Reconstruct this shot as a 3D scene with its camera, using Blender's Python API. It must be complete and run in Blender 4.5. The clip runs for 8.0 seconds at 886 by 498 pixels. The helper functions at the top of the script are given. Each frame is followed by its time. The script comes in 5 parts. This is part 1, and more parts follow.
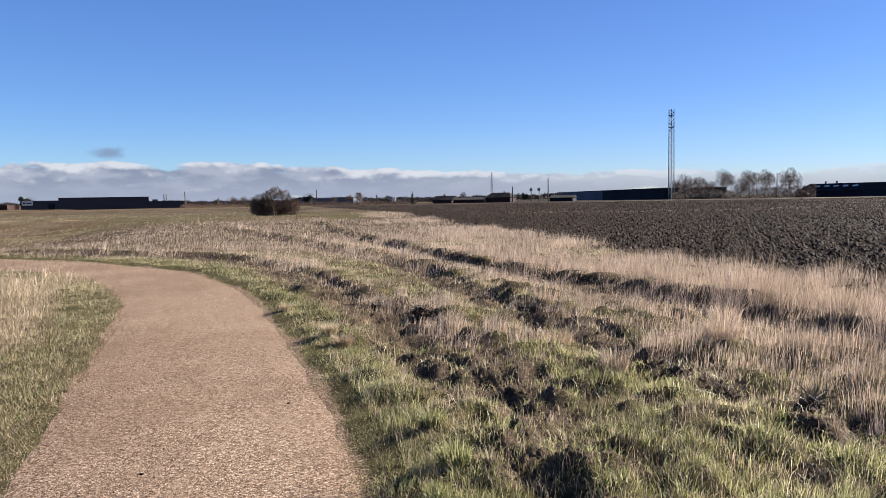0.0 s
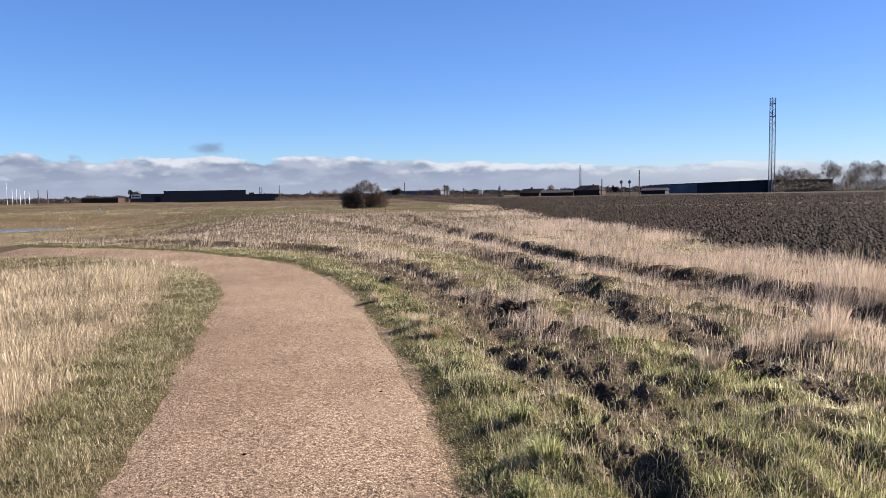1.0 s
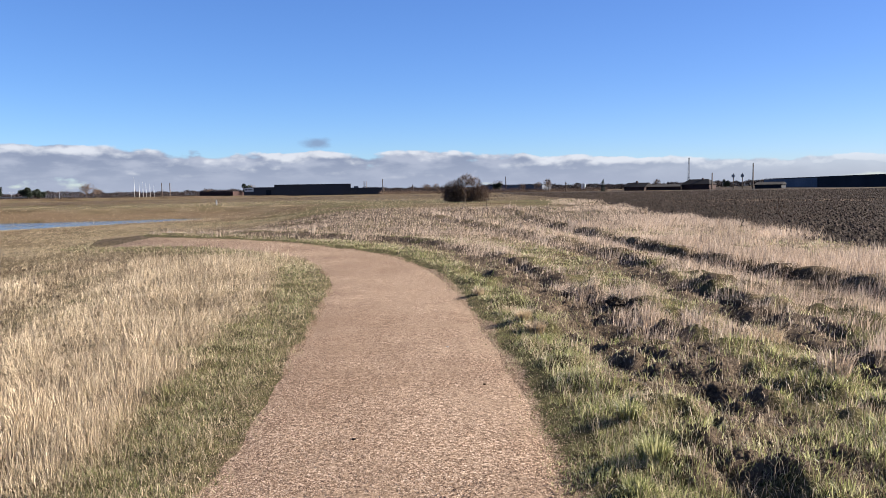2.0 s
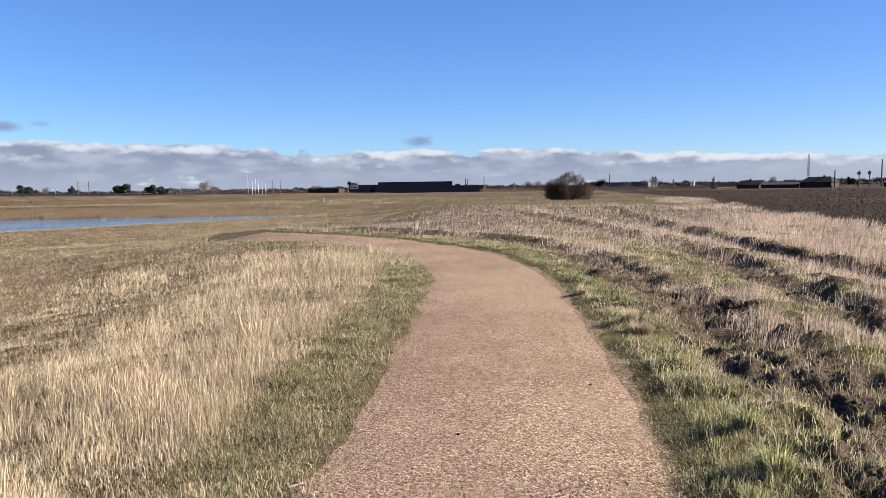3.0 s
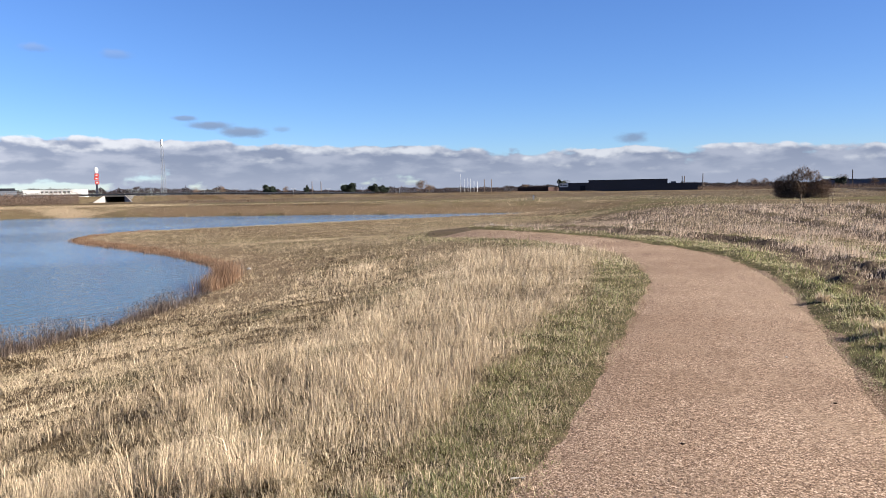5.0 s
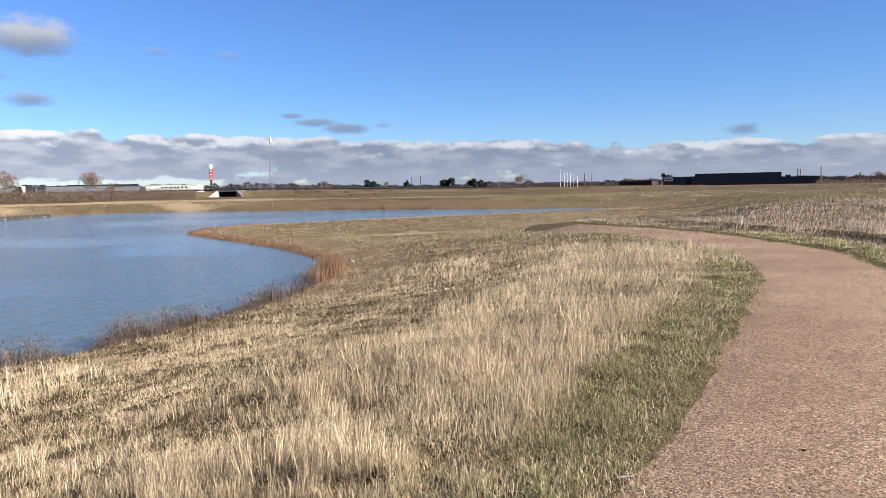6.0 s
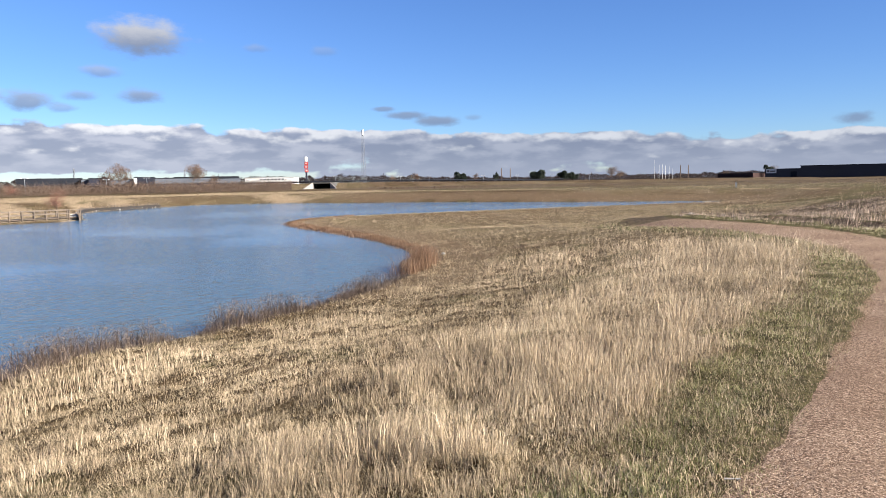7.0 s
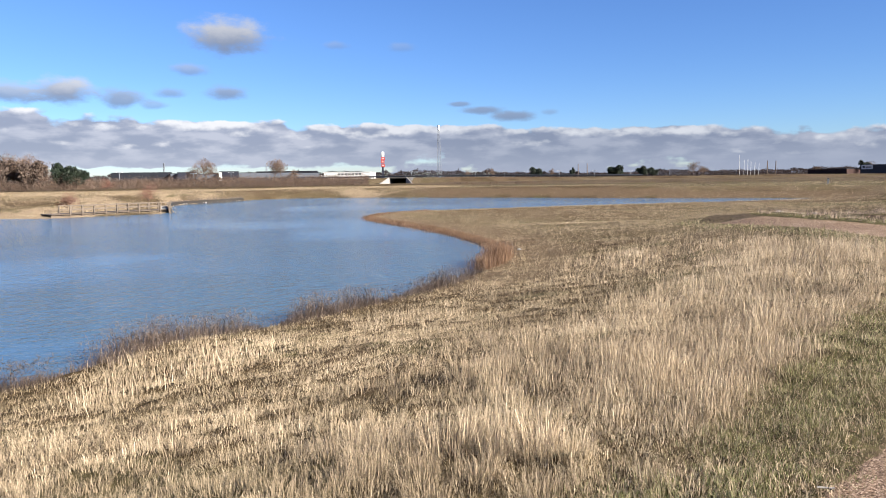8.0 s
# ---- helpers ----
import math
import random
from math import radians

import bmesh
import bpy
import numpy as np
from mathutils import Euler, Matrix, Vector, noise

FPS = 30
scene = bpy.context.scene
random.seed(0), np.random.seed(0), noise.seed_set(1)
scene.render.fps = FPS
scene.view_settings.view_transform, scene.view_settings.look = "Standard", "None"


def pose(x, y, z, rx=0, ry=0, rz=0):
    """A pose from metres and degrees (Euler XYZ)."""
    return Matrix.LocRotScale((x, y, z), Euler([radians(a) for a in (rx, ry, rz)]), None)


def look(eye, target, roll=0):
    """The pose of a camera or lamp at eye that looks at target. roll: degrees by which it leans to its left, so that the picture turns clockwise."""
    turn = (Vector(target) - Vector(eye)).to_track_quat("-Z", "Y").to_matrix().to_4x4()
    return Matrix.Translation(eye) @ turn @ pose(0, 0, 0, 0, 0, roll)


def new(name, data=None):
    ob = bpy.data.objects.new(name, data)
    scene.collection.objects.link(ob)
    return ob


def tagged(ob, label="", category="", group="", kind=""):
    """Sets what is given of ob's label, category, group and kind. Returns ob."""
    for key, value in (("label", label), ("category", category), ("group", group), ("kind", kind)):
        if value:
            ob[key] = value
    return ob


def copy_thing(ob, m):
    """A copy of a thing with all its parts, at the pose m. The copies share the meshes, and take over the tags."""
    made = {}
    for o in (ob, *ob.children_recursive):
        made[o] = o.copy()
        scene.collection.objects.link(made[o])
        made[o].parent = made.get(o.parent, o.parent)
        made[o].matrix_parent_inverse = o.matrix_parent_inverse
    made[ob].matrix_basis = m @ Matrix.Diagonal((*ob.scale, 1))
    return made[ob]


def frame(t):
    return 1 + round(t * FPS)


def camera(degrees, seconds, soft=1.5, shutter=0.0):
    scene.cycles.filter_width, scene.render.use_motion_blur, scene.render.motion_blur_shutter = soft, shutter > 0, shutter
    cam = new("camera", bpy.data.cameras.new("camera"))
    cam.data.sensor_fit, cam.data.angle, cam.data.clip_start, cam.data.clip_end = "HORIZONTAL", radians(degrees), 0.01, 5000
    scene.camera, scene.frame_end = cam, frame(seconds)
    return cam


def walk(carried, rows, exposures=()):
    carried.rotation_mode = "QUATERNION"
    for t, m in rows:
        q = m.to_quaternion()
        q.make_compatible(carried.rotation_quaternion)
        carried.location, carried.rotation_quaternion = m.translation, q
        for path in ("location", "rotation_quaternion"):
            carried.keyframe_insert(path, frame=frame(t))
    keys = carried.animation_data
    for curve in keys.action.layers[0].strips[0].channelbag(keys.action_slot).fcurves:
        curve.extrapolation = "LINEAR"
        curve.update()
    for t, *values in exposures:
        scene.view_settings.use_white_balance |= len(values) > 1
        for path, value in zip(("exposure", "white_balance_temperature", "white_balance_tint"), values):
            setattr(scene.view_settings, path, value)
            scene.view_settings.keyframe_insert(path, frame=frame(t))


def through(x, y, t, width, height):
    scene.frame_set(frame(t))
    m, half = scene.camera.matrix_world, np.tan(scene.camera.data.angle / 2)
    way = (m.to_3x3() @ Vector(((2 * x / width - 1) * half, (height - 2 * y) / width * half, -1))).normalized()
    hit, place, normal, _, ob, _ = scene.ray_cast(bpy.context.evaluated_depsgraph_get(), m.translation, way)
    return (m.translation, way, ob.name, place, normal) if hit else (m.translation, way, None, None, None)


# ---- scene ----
cam = camera(63.46, 8.0, soft=0.5)
EYE = 1.6
# seconds, x, y, z above the eye's first height, yaw, pitch, roll
ROWS = [
    (0.0, 0.000, 0.000, 0.000, 0.00, -3.91, -1.07),
    (0.5, -0.015, -0.010, 0.002, 3.15, -4.13, -1.10),
    (1.0, -0.034, -0.021, 0.001, 6.94, -4.34, -1.10),
    (1.5, -0.053, -0.045, 0.002, 10.97, -4.55, -1.05),
    (3.0, -0.117, -0.047, -0.008, 23.01, -4.74, -0.88),
    (3.5, -0.140, -0.049, -0.011, 27.18, -4.72, -0.84),
    (4.0, -0.157, -0.069, -0.012, 31.38, -4.66, -0.77),
    (4.5, -0.173, -0.077, -0.012, 35.51, -4.60, -0.89),
    (6.0, -0.224, -0.139, -0.018, 47.45, -4.89, -1.13),
    (6.5, -0.227, -0.190, -0.011, 51.10, -5.14, -1.16),
    (7.0, -0.209, -0.263, 0.014, 54.56, -5.38, -1.09),
    (7.5, -0.205, -0.303, 0.022, 57.76, -5.56, -1.01),
    (8.0, -0.206, -0.330, 0.023, 60.51, -5.67, -0.88),
]
walk(cam, [(t, pose(x, y, EYE + z, 90 + pitch, 0, yaw) @ pose(0, 0, 0, 0, 0, roll)) for t, x, y, z, yaw, pitch, roll in ROWS],
     exposures=[(0.0, 1.85), (0.5, 1.90), (1.0, 1.96), (3.0, 1.96), (4.5, 1.92), (6.0, 1.86), (8.0, 1.85)])

# ---- world, sun ----
SUN_AZ, SUN_EL = -59.0, 24.0  # degrees to the left of +y, degrees above the horizon
world = bpy.data.worlds.new("sky")
scene.world = world
world.use_nodes = True
WT = world.node_tree
WT.nodes.clear()


class Nodes:
    """Short ways to add nodes to a tree."""

    def __init__(self, tree):
        self.tree = tree

    def add(self, kind, inputs=(), **props):
        node = self.tree.nodes.new(kind)
        for key, value in props.items():
            setattr(node, key, value)
        for key, value in dict(inputs).items():
            self.put(node.inputs[key], value)
        return node

    def put(self, socket, value):
        if isinstance(value, bpy.types.NodeSocket):
            self.tree.links.new(value, socket)
        elif isinstance(value, bpy.types.Node):
            self.tree.links.new(value.outputs[0], socket)
        else:
            socket.default_value = value

    def math(self, op, a, b=0.0, c=0.0, clamp=False):
        node = self.add("ShaderNodeMath", operation=op, use_clamp=clamp)
        for n, v in enumerate((a, b, c)):
            self.put(node.inputs[n], v)
        return node.outputs[0]

    def step(self, value, lo, hi, kind="SMOOTHSTEP"):
        node = self.add("ShaderNodeMapRange", interpolation_type=kind)
        for n, v in enumerate((value, lo, hi, 0.0, 1.0)):
            self.put(node.inputs[n], v)
        return node.outputs[0]

    def mix(self, fac, a, b, blend="MIX"):
        node = self.add("ShaderNodeMix", data_type="RGBA", blend_type=blend)
        self.put(node.inputs[0], fac)
        for slot, v in ((6, a), (7, b)):
            self.put(node.inputs[slot], (*v, 1.0) if isinstance(v, tuple) and len(v) == 3 else v)
        return node.outputs[2]

    def vec(self, x, y, z=0.0):
        node = self.add("ShaderNodeCombineXYZ")
        for n, v in enumerate((x, y, z)):
            self.put(node.inputs[n], v)
        return node.outputs[0]

    def noise(self, vector=None, scale=5.0, detail=4.0, rough=0.55, warp=0.0):
        node = self.add("ShaderNodeTexNoise", {"Scale": scale, "Detail": detail, "Roughness": rough, "Distortion": warp})
        if vector is not None:
            self.put(node.inputs["Vector"], vector)
        return node.outputs[0]

    def ramp(self, fac, stops):
        node = self.add("ShaderNodeValToRGB", {0: fac})
        ramp = node.color_ramp
        while len(ramp.elements) < len(stops):
            ramp.elements.new(0.5)
        for e, (p, c) in zip(ramp.elements, stops):
            e.position, e.color = p, (*c, 1.0)
        return node.outputs[0]


W = Nodes(WT)
sky = W.add("ShaderNodeTexSky", sky_type="NISHITA", sun_disc=False, sun_elevation=radians(SUN_EL),
            sun_rotation=radians(-SUN_AZ), altitude=0.0, air_density=1.0, dust_density=0.0, ozone_density=2.2)
way = W.add("ShaderNodeSeparateXYZ", {0: W.add("ShaderNodeTexCoord").outputs["Generated"]})
el = W.math("MULTIPLY", W.math("ARCSINE", way.outputs[2]), 57.2958)
az = W.math("MULTIPLY", W.math("ARCTAN2", W.math("MULTIPLY", way.outputs[0], -1.0), way.outputs[1]), 57.2958)

# a long bank of stratocumulus low over the horizon, higher to the left, lit from above
def puffs(rise):
    """How thick the cloud is at this place, or a little above it."""
    high = W.math("ADD", el, rise)
    flat = W.math("MULTIPLY", W.math("POWER", W.math("MAXIMUM", high, 0.02), 0.75), 1.05)
    big = W.noise(W.vec(W.math("MULTIPLY", az, 0.13), flat, 3.7), 1.0, 2.0, 0.5)
    small = W.noise(W.vec(W.math("MULTIPLY", az, 0.46), W.math("MULTIPLY", high, 0.85), 8.2), 1.0, 5.0, 0.5)
    thick = W.math("ADD", W.math("MULTIPLY", big, 0.9), W.math("MULTIPLY", small, 0.75))
    under = W.math("SUBTRACT", W.math("MULTIPLY_ADD", az, 0.0275, 2.6), high)
    lid = W.math("MULTIPLY", W.step(under, 1.1, -1.3), -0.9)
    gap = W.math("MULTIPLY", W.step(high, 1.5, 0.5), W.math("MULTIPLY_ADD", W.step(az, 45.0, 80.0), -0.5, -0.04))
    return W.math("ADD", W.math("ADD", thick, lid), gap)


thick, above = puffs(0.0), puffs(0.45)
bank = W.math("MULTIPLY", W.step(thick, 0.50, 0.64), W.math("MULTIPLY_ADD", W.step(az, -38.0, 8.0), 0.35, 0.6))
bright = W.step(W.math("SUBTRACT", thick, above), 0.10, 0.40)
bright = W.math("MAXIMUM", bright, W.math("MULTIPLY", W.step(az, 8.0, -26.0), 0.8))
bright = W.math("MULTIPLY", bright, W.step(el, 0.2, 2.2))
lumpy = W.step(W.noise(W.vec(W.math("MULTIPLY", az, 0.33), W.math("MULTIPLY", el, 1.0), 2.1), 1.0, 4.0, 0.5), 0.40, 0.66)
bank_colour = W.mix(W.math("MULTIPLY", bright, 0.8), W.mix(W.step(el, 3.0, 0.0), W.mix(lumpy, (2.65, 3.05, 4.3), (4.4, 4.75, 5.95)), (3.7, 4.2, 5.6)), (8.4, 8.6, 9.2))

bank_colour = W.mix(W.step(az, 52.0, 80.0), bank_colour, W.mix(1.0, bank_colour, (1.36, 1.31, 1.24), "MULTIPLY"))

# single small clouds: azimuth, elevation, half width, half height, density, brightness
CLOUDS = [
    (76.6, 10.7, 2.9, 1.15, 1.0, 0.75), (87.9, 6.5, 1.9, 0.9, 0.95, 0.9), (91.5, 6.2, 2.2, 0.7, 0.8, 0.7),
    (84.2, 6.1, 1.4, 0.7, 0.8, 0.4), (80.9, 6.5, 1.0, 0.35, 0.6, 0.3), (76.9, 6.6, 1.4, 0.5, 0.8, 0.3),
    (79.5, 8.2, 1.3, 0.45, 0.6, 0.5), (57.2, 5.25, 1.5, 0.3, 0.8, 0.1), (54.9, 4.75, 1.7, 0.36, 0.85, 0.1), (59.0, 5.75, 0.9, 0.2, 0.7, 0.1), (52.0, 4.95, 0.6, 0.25, 0.4, 0.1), (68.5, 10.2, 0.9, 0.3, 0.35, 0.4),
    (63.5, 10.1, 1.0, 0.35, 0.3, 0.4), (24.7, 3.85, 1.0, 0.42, 0.75, 0.0), (82.0, 5.6, 1.0, 0.3, 0.5, 0.3),
]
rag = W.noise(W.vec(W.math("MULTIPLY", az, 0.55), W.math("MULTIPLY", el, 1.1), 1.9), 1.0, 5.0, 0.6)
colour = W.mix(1.0, sky.outputs[0], (0.75, 1.07, 1.73), "MULTIPLY")
colour = W.mix(W.step(az, 42.0, -28.0), colour, W.mix(1.0, colour, (0.74, 0.69, 0.71), "MULTIPLY"))
colour = W.mix(W.step(el, 9.0, 0.0), colour, W.mix(1.0, colour, (1.12, 1.08, 1.04), "MULTIPLY"))
colour = W.mix(W.step(el, 2.6, 0.3), colour, W.mix(1.0, colour, (1.06, 0.93, 0.88), "MULTIPLY"))
for caz, cel, cw, ch, dense, white in CLOUDS:
    dx = W.math("MULTIPLY", W.math("SUBTRACT", az, caz), 0.8 / cw)
    dy = W.math("MULTIPLY", W.math("SUBTRACT", el, cel), 0.8 / ch)
    far = W.math("SQRT", W.math("ADD", W.math("MULTIPLY", dx, dx), W.math("MULTIPLY", dy, dy)))
    body = W.step(W.math("ADD", far, W.math("MULTIPLY", W.math("SUBTRACT", rag, 0.5), -1.3)), 1.12, 0.30)
    shade = W.step(W.math("ADD", dy, W.math("MULTIPLY", rag, 0.8)), -0.3, 1.1)
    tone = W.mix(W.math("MULTIPLY", shade, white), (2.3, 3.0, 4.6), (7.6, 7.7, 8.2))
    colour = W.mix(W.math("MULTIPLY", body, dense), colour, tone)
colour = W.mix(bank, colour, bank_colour)
back = W.add("ShaderNodeBackground", {"Color": colour, "Strength": 0.0272})
WT.links.new(back.outputs[0], W.add("ShaderNodeOutputWorld").inputs["Surface"])

sun = new("sun", bpy.data.lights.new("sun", "SUN"))
sun.data.energy, sun.data.angle, sun.data.color = 5.0, radians(0.53), (1.0, 0.93, 0.835)
sa, se = radians(SUN_AZ), radians(SUN_EL)
sun.matrix_world = look((0, 0, 0), (math.sin(sa) * math.cos(se), -math.cos(sa) * math.cos(se), -math.sin(se)))

# ---- materials ----
def material(name):
    m = bpy.data.materials.new(name)
    m.use_nodes = True
    n = Nodes(m.node_tree)
    shader = m.node_tree.nodes["Principled BSDF"]
    n.where = n.add("ShaderNodeNewGeometry").outputs["Position"]
    n.island = n.add("ShaderNodeNewGeometry").outputs["Random Per Island"]
    return m, n, shader


def relief(n, shader, height, strength=0.5, distance=0.02):
    n.put(shader.inputs["Normal"], n.add("ShaderNodeBump", {"Height": height, "Strength": strength, "Distance": distance}))


def plain(name, colour, rough=0.7, metal=0.0, grain=3.0, vary=0.25, bump=0.0):
    """A painted or raw surface with stains at two scales."""
    m, n, s = material(name)
    big, fine = n.noise(n.where, grain * 0.15, 3.0), n.noise(n.where, grain * 3.0, 4.0)
    mixed = n.math("MULTIPLY_ADD", big, 0.6, n.math("MULTIPLY", fine, 0.4))
    dark = tuple(c * (1 - vary) for c in colour)
    light = tuple(min(1.0, c * (1 + vary)) for c in colour)
    n.put(s.inputs["Base Color"], n.mix(n.step(mixed, 0.3, 0.7), dark, light))
    s.inputs["Roughness"].default_value, s.inputs["Metallic"].default_value = rough, metal
    if rough > 0.85:
        s.inputs["Specular IOR Level"].default_value = 0.1
    if bump:
        relief(n, s, fine, bump, 0.03)
    return m


def blade_material(name, stops, through=0.2, rough=0.6):
    """Blades and twigs: a tone for each blade, drifting in patches over metres, some light let through."""
    m, n, s = material(name)
    patch = n.noise(n.where, 0.6, 3.0)
    fac = n.math("ADD", n.math("MULTIPLY_ADD", n.island, 0.62, 0.06), n.math("MULTIPLY", n.math("SUBTRACT", patch, 0.38), 1.0), clamp=True)
    tone = n.ramp(fac, stops)
    n.put(s.inputs["Base Color"], tone)
    s.inputs["Roughness"].default_value = rough
    s.inputs["Specular IOR Level"].default_value = 0.35 if rough < 0.8 else 0.06
    if through:
        thin = n.add("ShaderNodeBsdfTranslucent", {"Color": tone})
        mixed = n.add("ShaderNodeMixShader", {0: through, 1: s.outputs[0], 2: thin.outputs[0]})
        m.node_tree.links.new(mixed.outputs[0], m.node_tree.nodes["Material Output"].inputs["Surface"])
    return m


def gravel_look(n):
    """Colour and relief of packed gravel."""
    cells = n.add("ShaderNodeTexVoronoi", {"Vector": n.where, "Scale": 145.0, "Randomness": 1.0})
    small = n.add("ShaderNodeTexVoronoi", {"Vector": n.where, "Scale": 300.0, "Randomness": 1.0})
    tint = n.add("ShaderNodeSeparateColor", {0: cells.outputs["Color"]})
    stone = n.ramp(tint.outputs[0], [(0.0, (0.0384, 0.0221, 0.0145)), (0.25, (0.1321, 0.0846, 0.0550)), (0.7, (0.2842, 0.1965, 0.1332)), (1.0, (0.5683, 0.4416, 0.3330))])
    dust = n.noise(n.where, 1.1, 5.0, 0.6)
    sand = n.mix(n.noise(n.where, 28.0, 5.0, 0.75), (0.1037, 0.0692, 0.0456), (0.3379, 0.2392, 0.1643))
    colour = n.mix(n.step(dust, 0.42, 0.78), stone, sand)
    blotch = n.noise(n.where, 0.45, 5.0, 0.65)
    colour = n.mix(n.step(blotch, 0.42, 0.62), colour, n.mix(1.0, colour, (0.82, 0.79, 0.77), "MULTIPLY"))
    speck = n.noise(n.where, 40.0, 4.0, 0.75)
    colour = n.mix(n.step(speck, 0.36, 0.62), n.mix(1.0, colour, (0.56, 0.54, 0.53), "MULTIPLY"), n.mix(1.0, colour, (1.18, 1.18, 1.18), "MULTIPLY"))
    high = n.math("MULTIPLY_ADD", cells.outputs["Distance"], -1.0, n.math("MULTIPLY", small.outputs["Distance"], -0.5))
    mask = n.step(n.noise(n.where, 30.0, 2.0), 0.35, 0.65)
    return colour, n.math("ADD", n.math("MULTIPLY", high, mask), n.math("MULTIPLY", n.noise(n.where, 85.0, 4.0, 0.7), 1.0))


def gravel_material():
    m, n, s = material("gravel")
    colour, high = gravel_look(n)
    n.put(s.inputs["Base Color"], colour)
    s.inputs["Roughness"].default_value = 0.95
    s.inputs["Specular IOR Level"].default_value = 0.08
    relief(n, s, high, 0.42, 0.005)
    return m


def ground_material():
    """Thatch, grass, mud and tilled soil by the painted cover of the ground (red: green grass, green: mud, blue: tilled)."""
    m, n, s = material("ground_soil")
    kind = n.add("ShaderNodeAttribute", attribute_name="cover")
    cover = n.add("ShaderNodeSeparateColor", {0: kind.outputs["Color"]})
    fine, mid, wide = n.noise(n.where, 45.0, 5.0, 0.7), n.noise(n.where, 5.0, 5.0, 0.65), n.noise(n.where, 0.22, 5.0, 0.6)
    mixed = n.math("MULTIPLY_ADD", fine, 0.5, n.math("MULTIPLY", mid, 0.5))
    # hollows take the dark tone: dark thatch, with shade between stalks painted in
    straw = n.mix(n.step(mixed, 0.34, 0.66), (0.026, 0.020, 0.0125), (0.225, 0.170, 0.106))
    straw = n.mix(n.step(wide, 0.38, 0.58), straw, n.mix(1.0, straw, (0.74, 0.74, 0.64), "MULTIPLY"))
    broad = n.noise(n.where, 0.05, 4.0, 0.6)
    straw = n.mix(n.step(broad, 0.42, 0.60), straw, n.mix(1.0, straw, (0.60, 0.53, 0.48), "MULTIPLY"))
    pale = n.mix(n.step(mixed, 0.34, 0.66), (0.16, 0.116, 0.0704), (0.368, 0.284, 0.188))
    straw = n.mix(n.step(n.math("ADD", kind.outputs["Alpha"], n.math("SUBTRACT", mid, 0.5)), 0.3, 0.7), straw, pale)
    # dark end likewise holds the shaded gaps between blades
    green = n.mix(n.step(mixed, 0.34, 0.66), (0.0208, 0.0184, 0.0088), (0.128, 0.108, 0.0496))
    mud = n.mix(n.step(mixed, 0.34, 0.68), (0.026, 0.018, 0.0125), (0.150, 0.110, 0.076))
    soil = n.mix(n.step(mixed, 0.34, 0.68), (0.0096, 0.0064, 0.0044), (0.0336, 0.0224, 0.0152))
    rough = n.math("MULTIPLY", n.math("SUBTRACT", mixed, 0.5), 1.2)
    colour = n.mix(n.step(n.math("ADD", cover.outputs[0], rough), 0.35, 0.7), straw, green)
    colour = n.mix(n.step(n.math("ADD", cover.outputs[1], rough), 0.4, 0.65), colour, mud)
    colour = n.mix(n.step(n.math("ADD", cover.outputs[2], rough), 0.4, 0.6), colour, soil)
    rusty = n.mix(n.step(mixed, 0.34, 0.66), (0.045, 0.03, 0.019), (0.175, 0.122, 0.074))
    colour = n.mix(n.step(n.math("ADD", n.add("ShaderNodeAttribute", attribute_name="tawny").outputs["Fac"], rough), 0.35, 0.75), colour, rusty)
    gravel, _ = gravel_look(n)
    colour = n.mix(n.step(n.math("ADD", n.add("ShaderNodeAttribute", attribute_name="gravel").outputs["Fac"], n.math("MULTIPLY", rough, 1.3)), 0.35, 0.6), colour, gravel)
    n.put(s.inputs["Base Color"], colour)
    s.inputs["Roughness"].default_value = 0.95
    s.inputs["Specular IOR Level"].default_value = 0.04
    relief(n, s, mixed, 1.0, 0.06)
    return m


def water_material():
    m, n, s = material("pond_water")
    pos = n.add("ShaderNodeSeparateXYZ", {0: n.where})
    calm = n.noise(n.where, 0.055, 3.0, 0.5)
    ripple = n.noise(n.vec(n.math("MULTIPLY", pos.outputs[0], 2.2), n.math("MULTIPLY", pos.outputs[1], 1.0)), 1.6, 3.0, 0.55, 0.4)
    chop = n.noise(n.vec(n.math("MULTIPLY", pos.outputs[0], 1.0), n.math("MULTIPLY", pos.outputs[1], 1.4)), 7.0, 3.0, 0.6)
    waves = n.math("MULTIPLY_ADD", ripple, 1.0, n.math("MULTIPLY", chop, 0.25))
    n.put(s.inputs["Base Color"], n.mix(calm, (0.044, 0.088, 0.128), (0.060, 0.105, 0.142)))
    s.inputs["Roughness"].default_value, s.inputs["IOR"].default_value = 0.09, 1.33
    n.put(s.inputs["Normal"], n.add("ShaderNodeBump", {"Height": waves, "Strength": n.math("MULTIPLY_ADD", n.step(calm, 0.40, 0.60), 0.9, 0.3), "Distance": 0.075}))
    return m


GRAVEL, GROUND, WATER = gravel_material(), ground_material(), water_material()
STRAW = blade_material("dry_straw", [(0.0, (0.085, 0.063, 0.042)), (0.3, (0.30, 0.225, 0.148)), (0.65, (0.56, 0.44, 0.295)), (1.0, (0.80, 0.675, 0.49))])
ROSY = blade_material("rosy_straw", [(0.0, (0.06, 0.042, 0.03)), (0.25, (0.23, 0.178, 0.132)), (0.55, (0.50, 0.38, 0.285)), (1.0, (0.74, 0.60, 0.47))], 0.32)
GREEN = blade_material("short_green_grass", [(0.0, (0.022, 0.026, 0.009)), (0.25, (0.095, 0.105, 0.036)), (0.5, (0.235, 0.235, 0.095)), (0.75, (0.42, 0.395, 0.215)), (1.0, (0.66, 0.59, 0.40))], 0.50, 0.45)
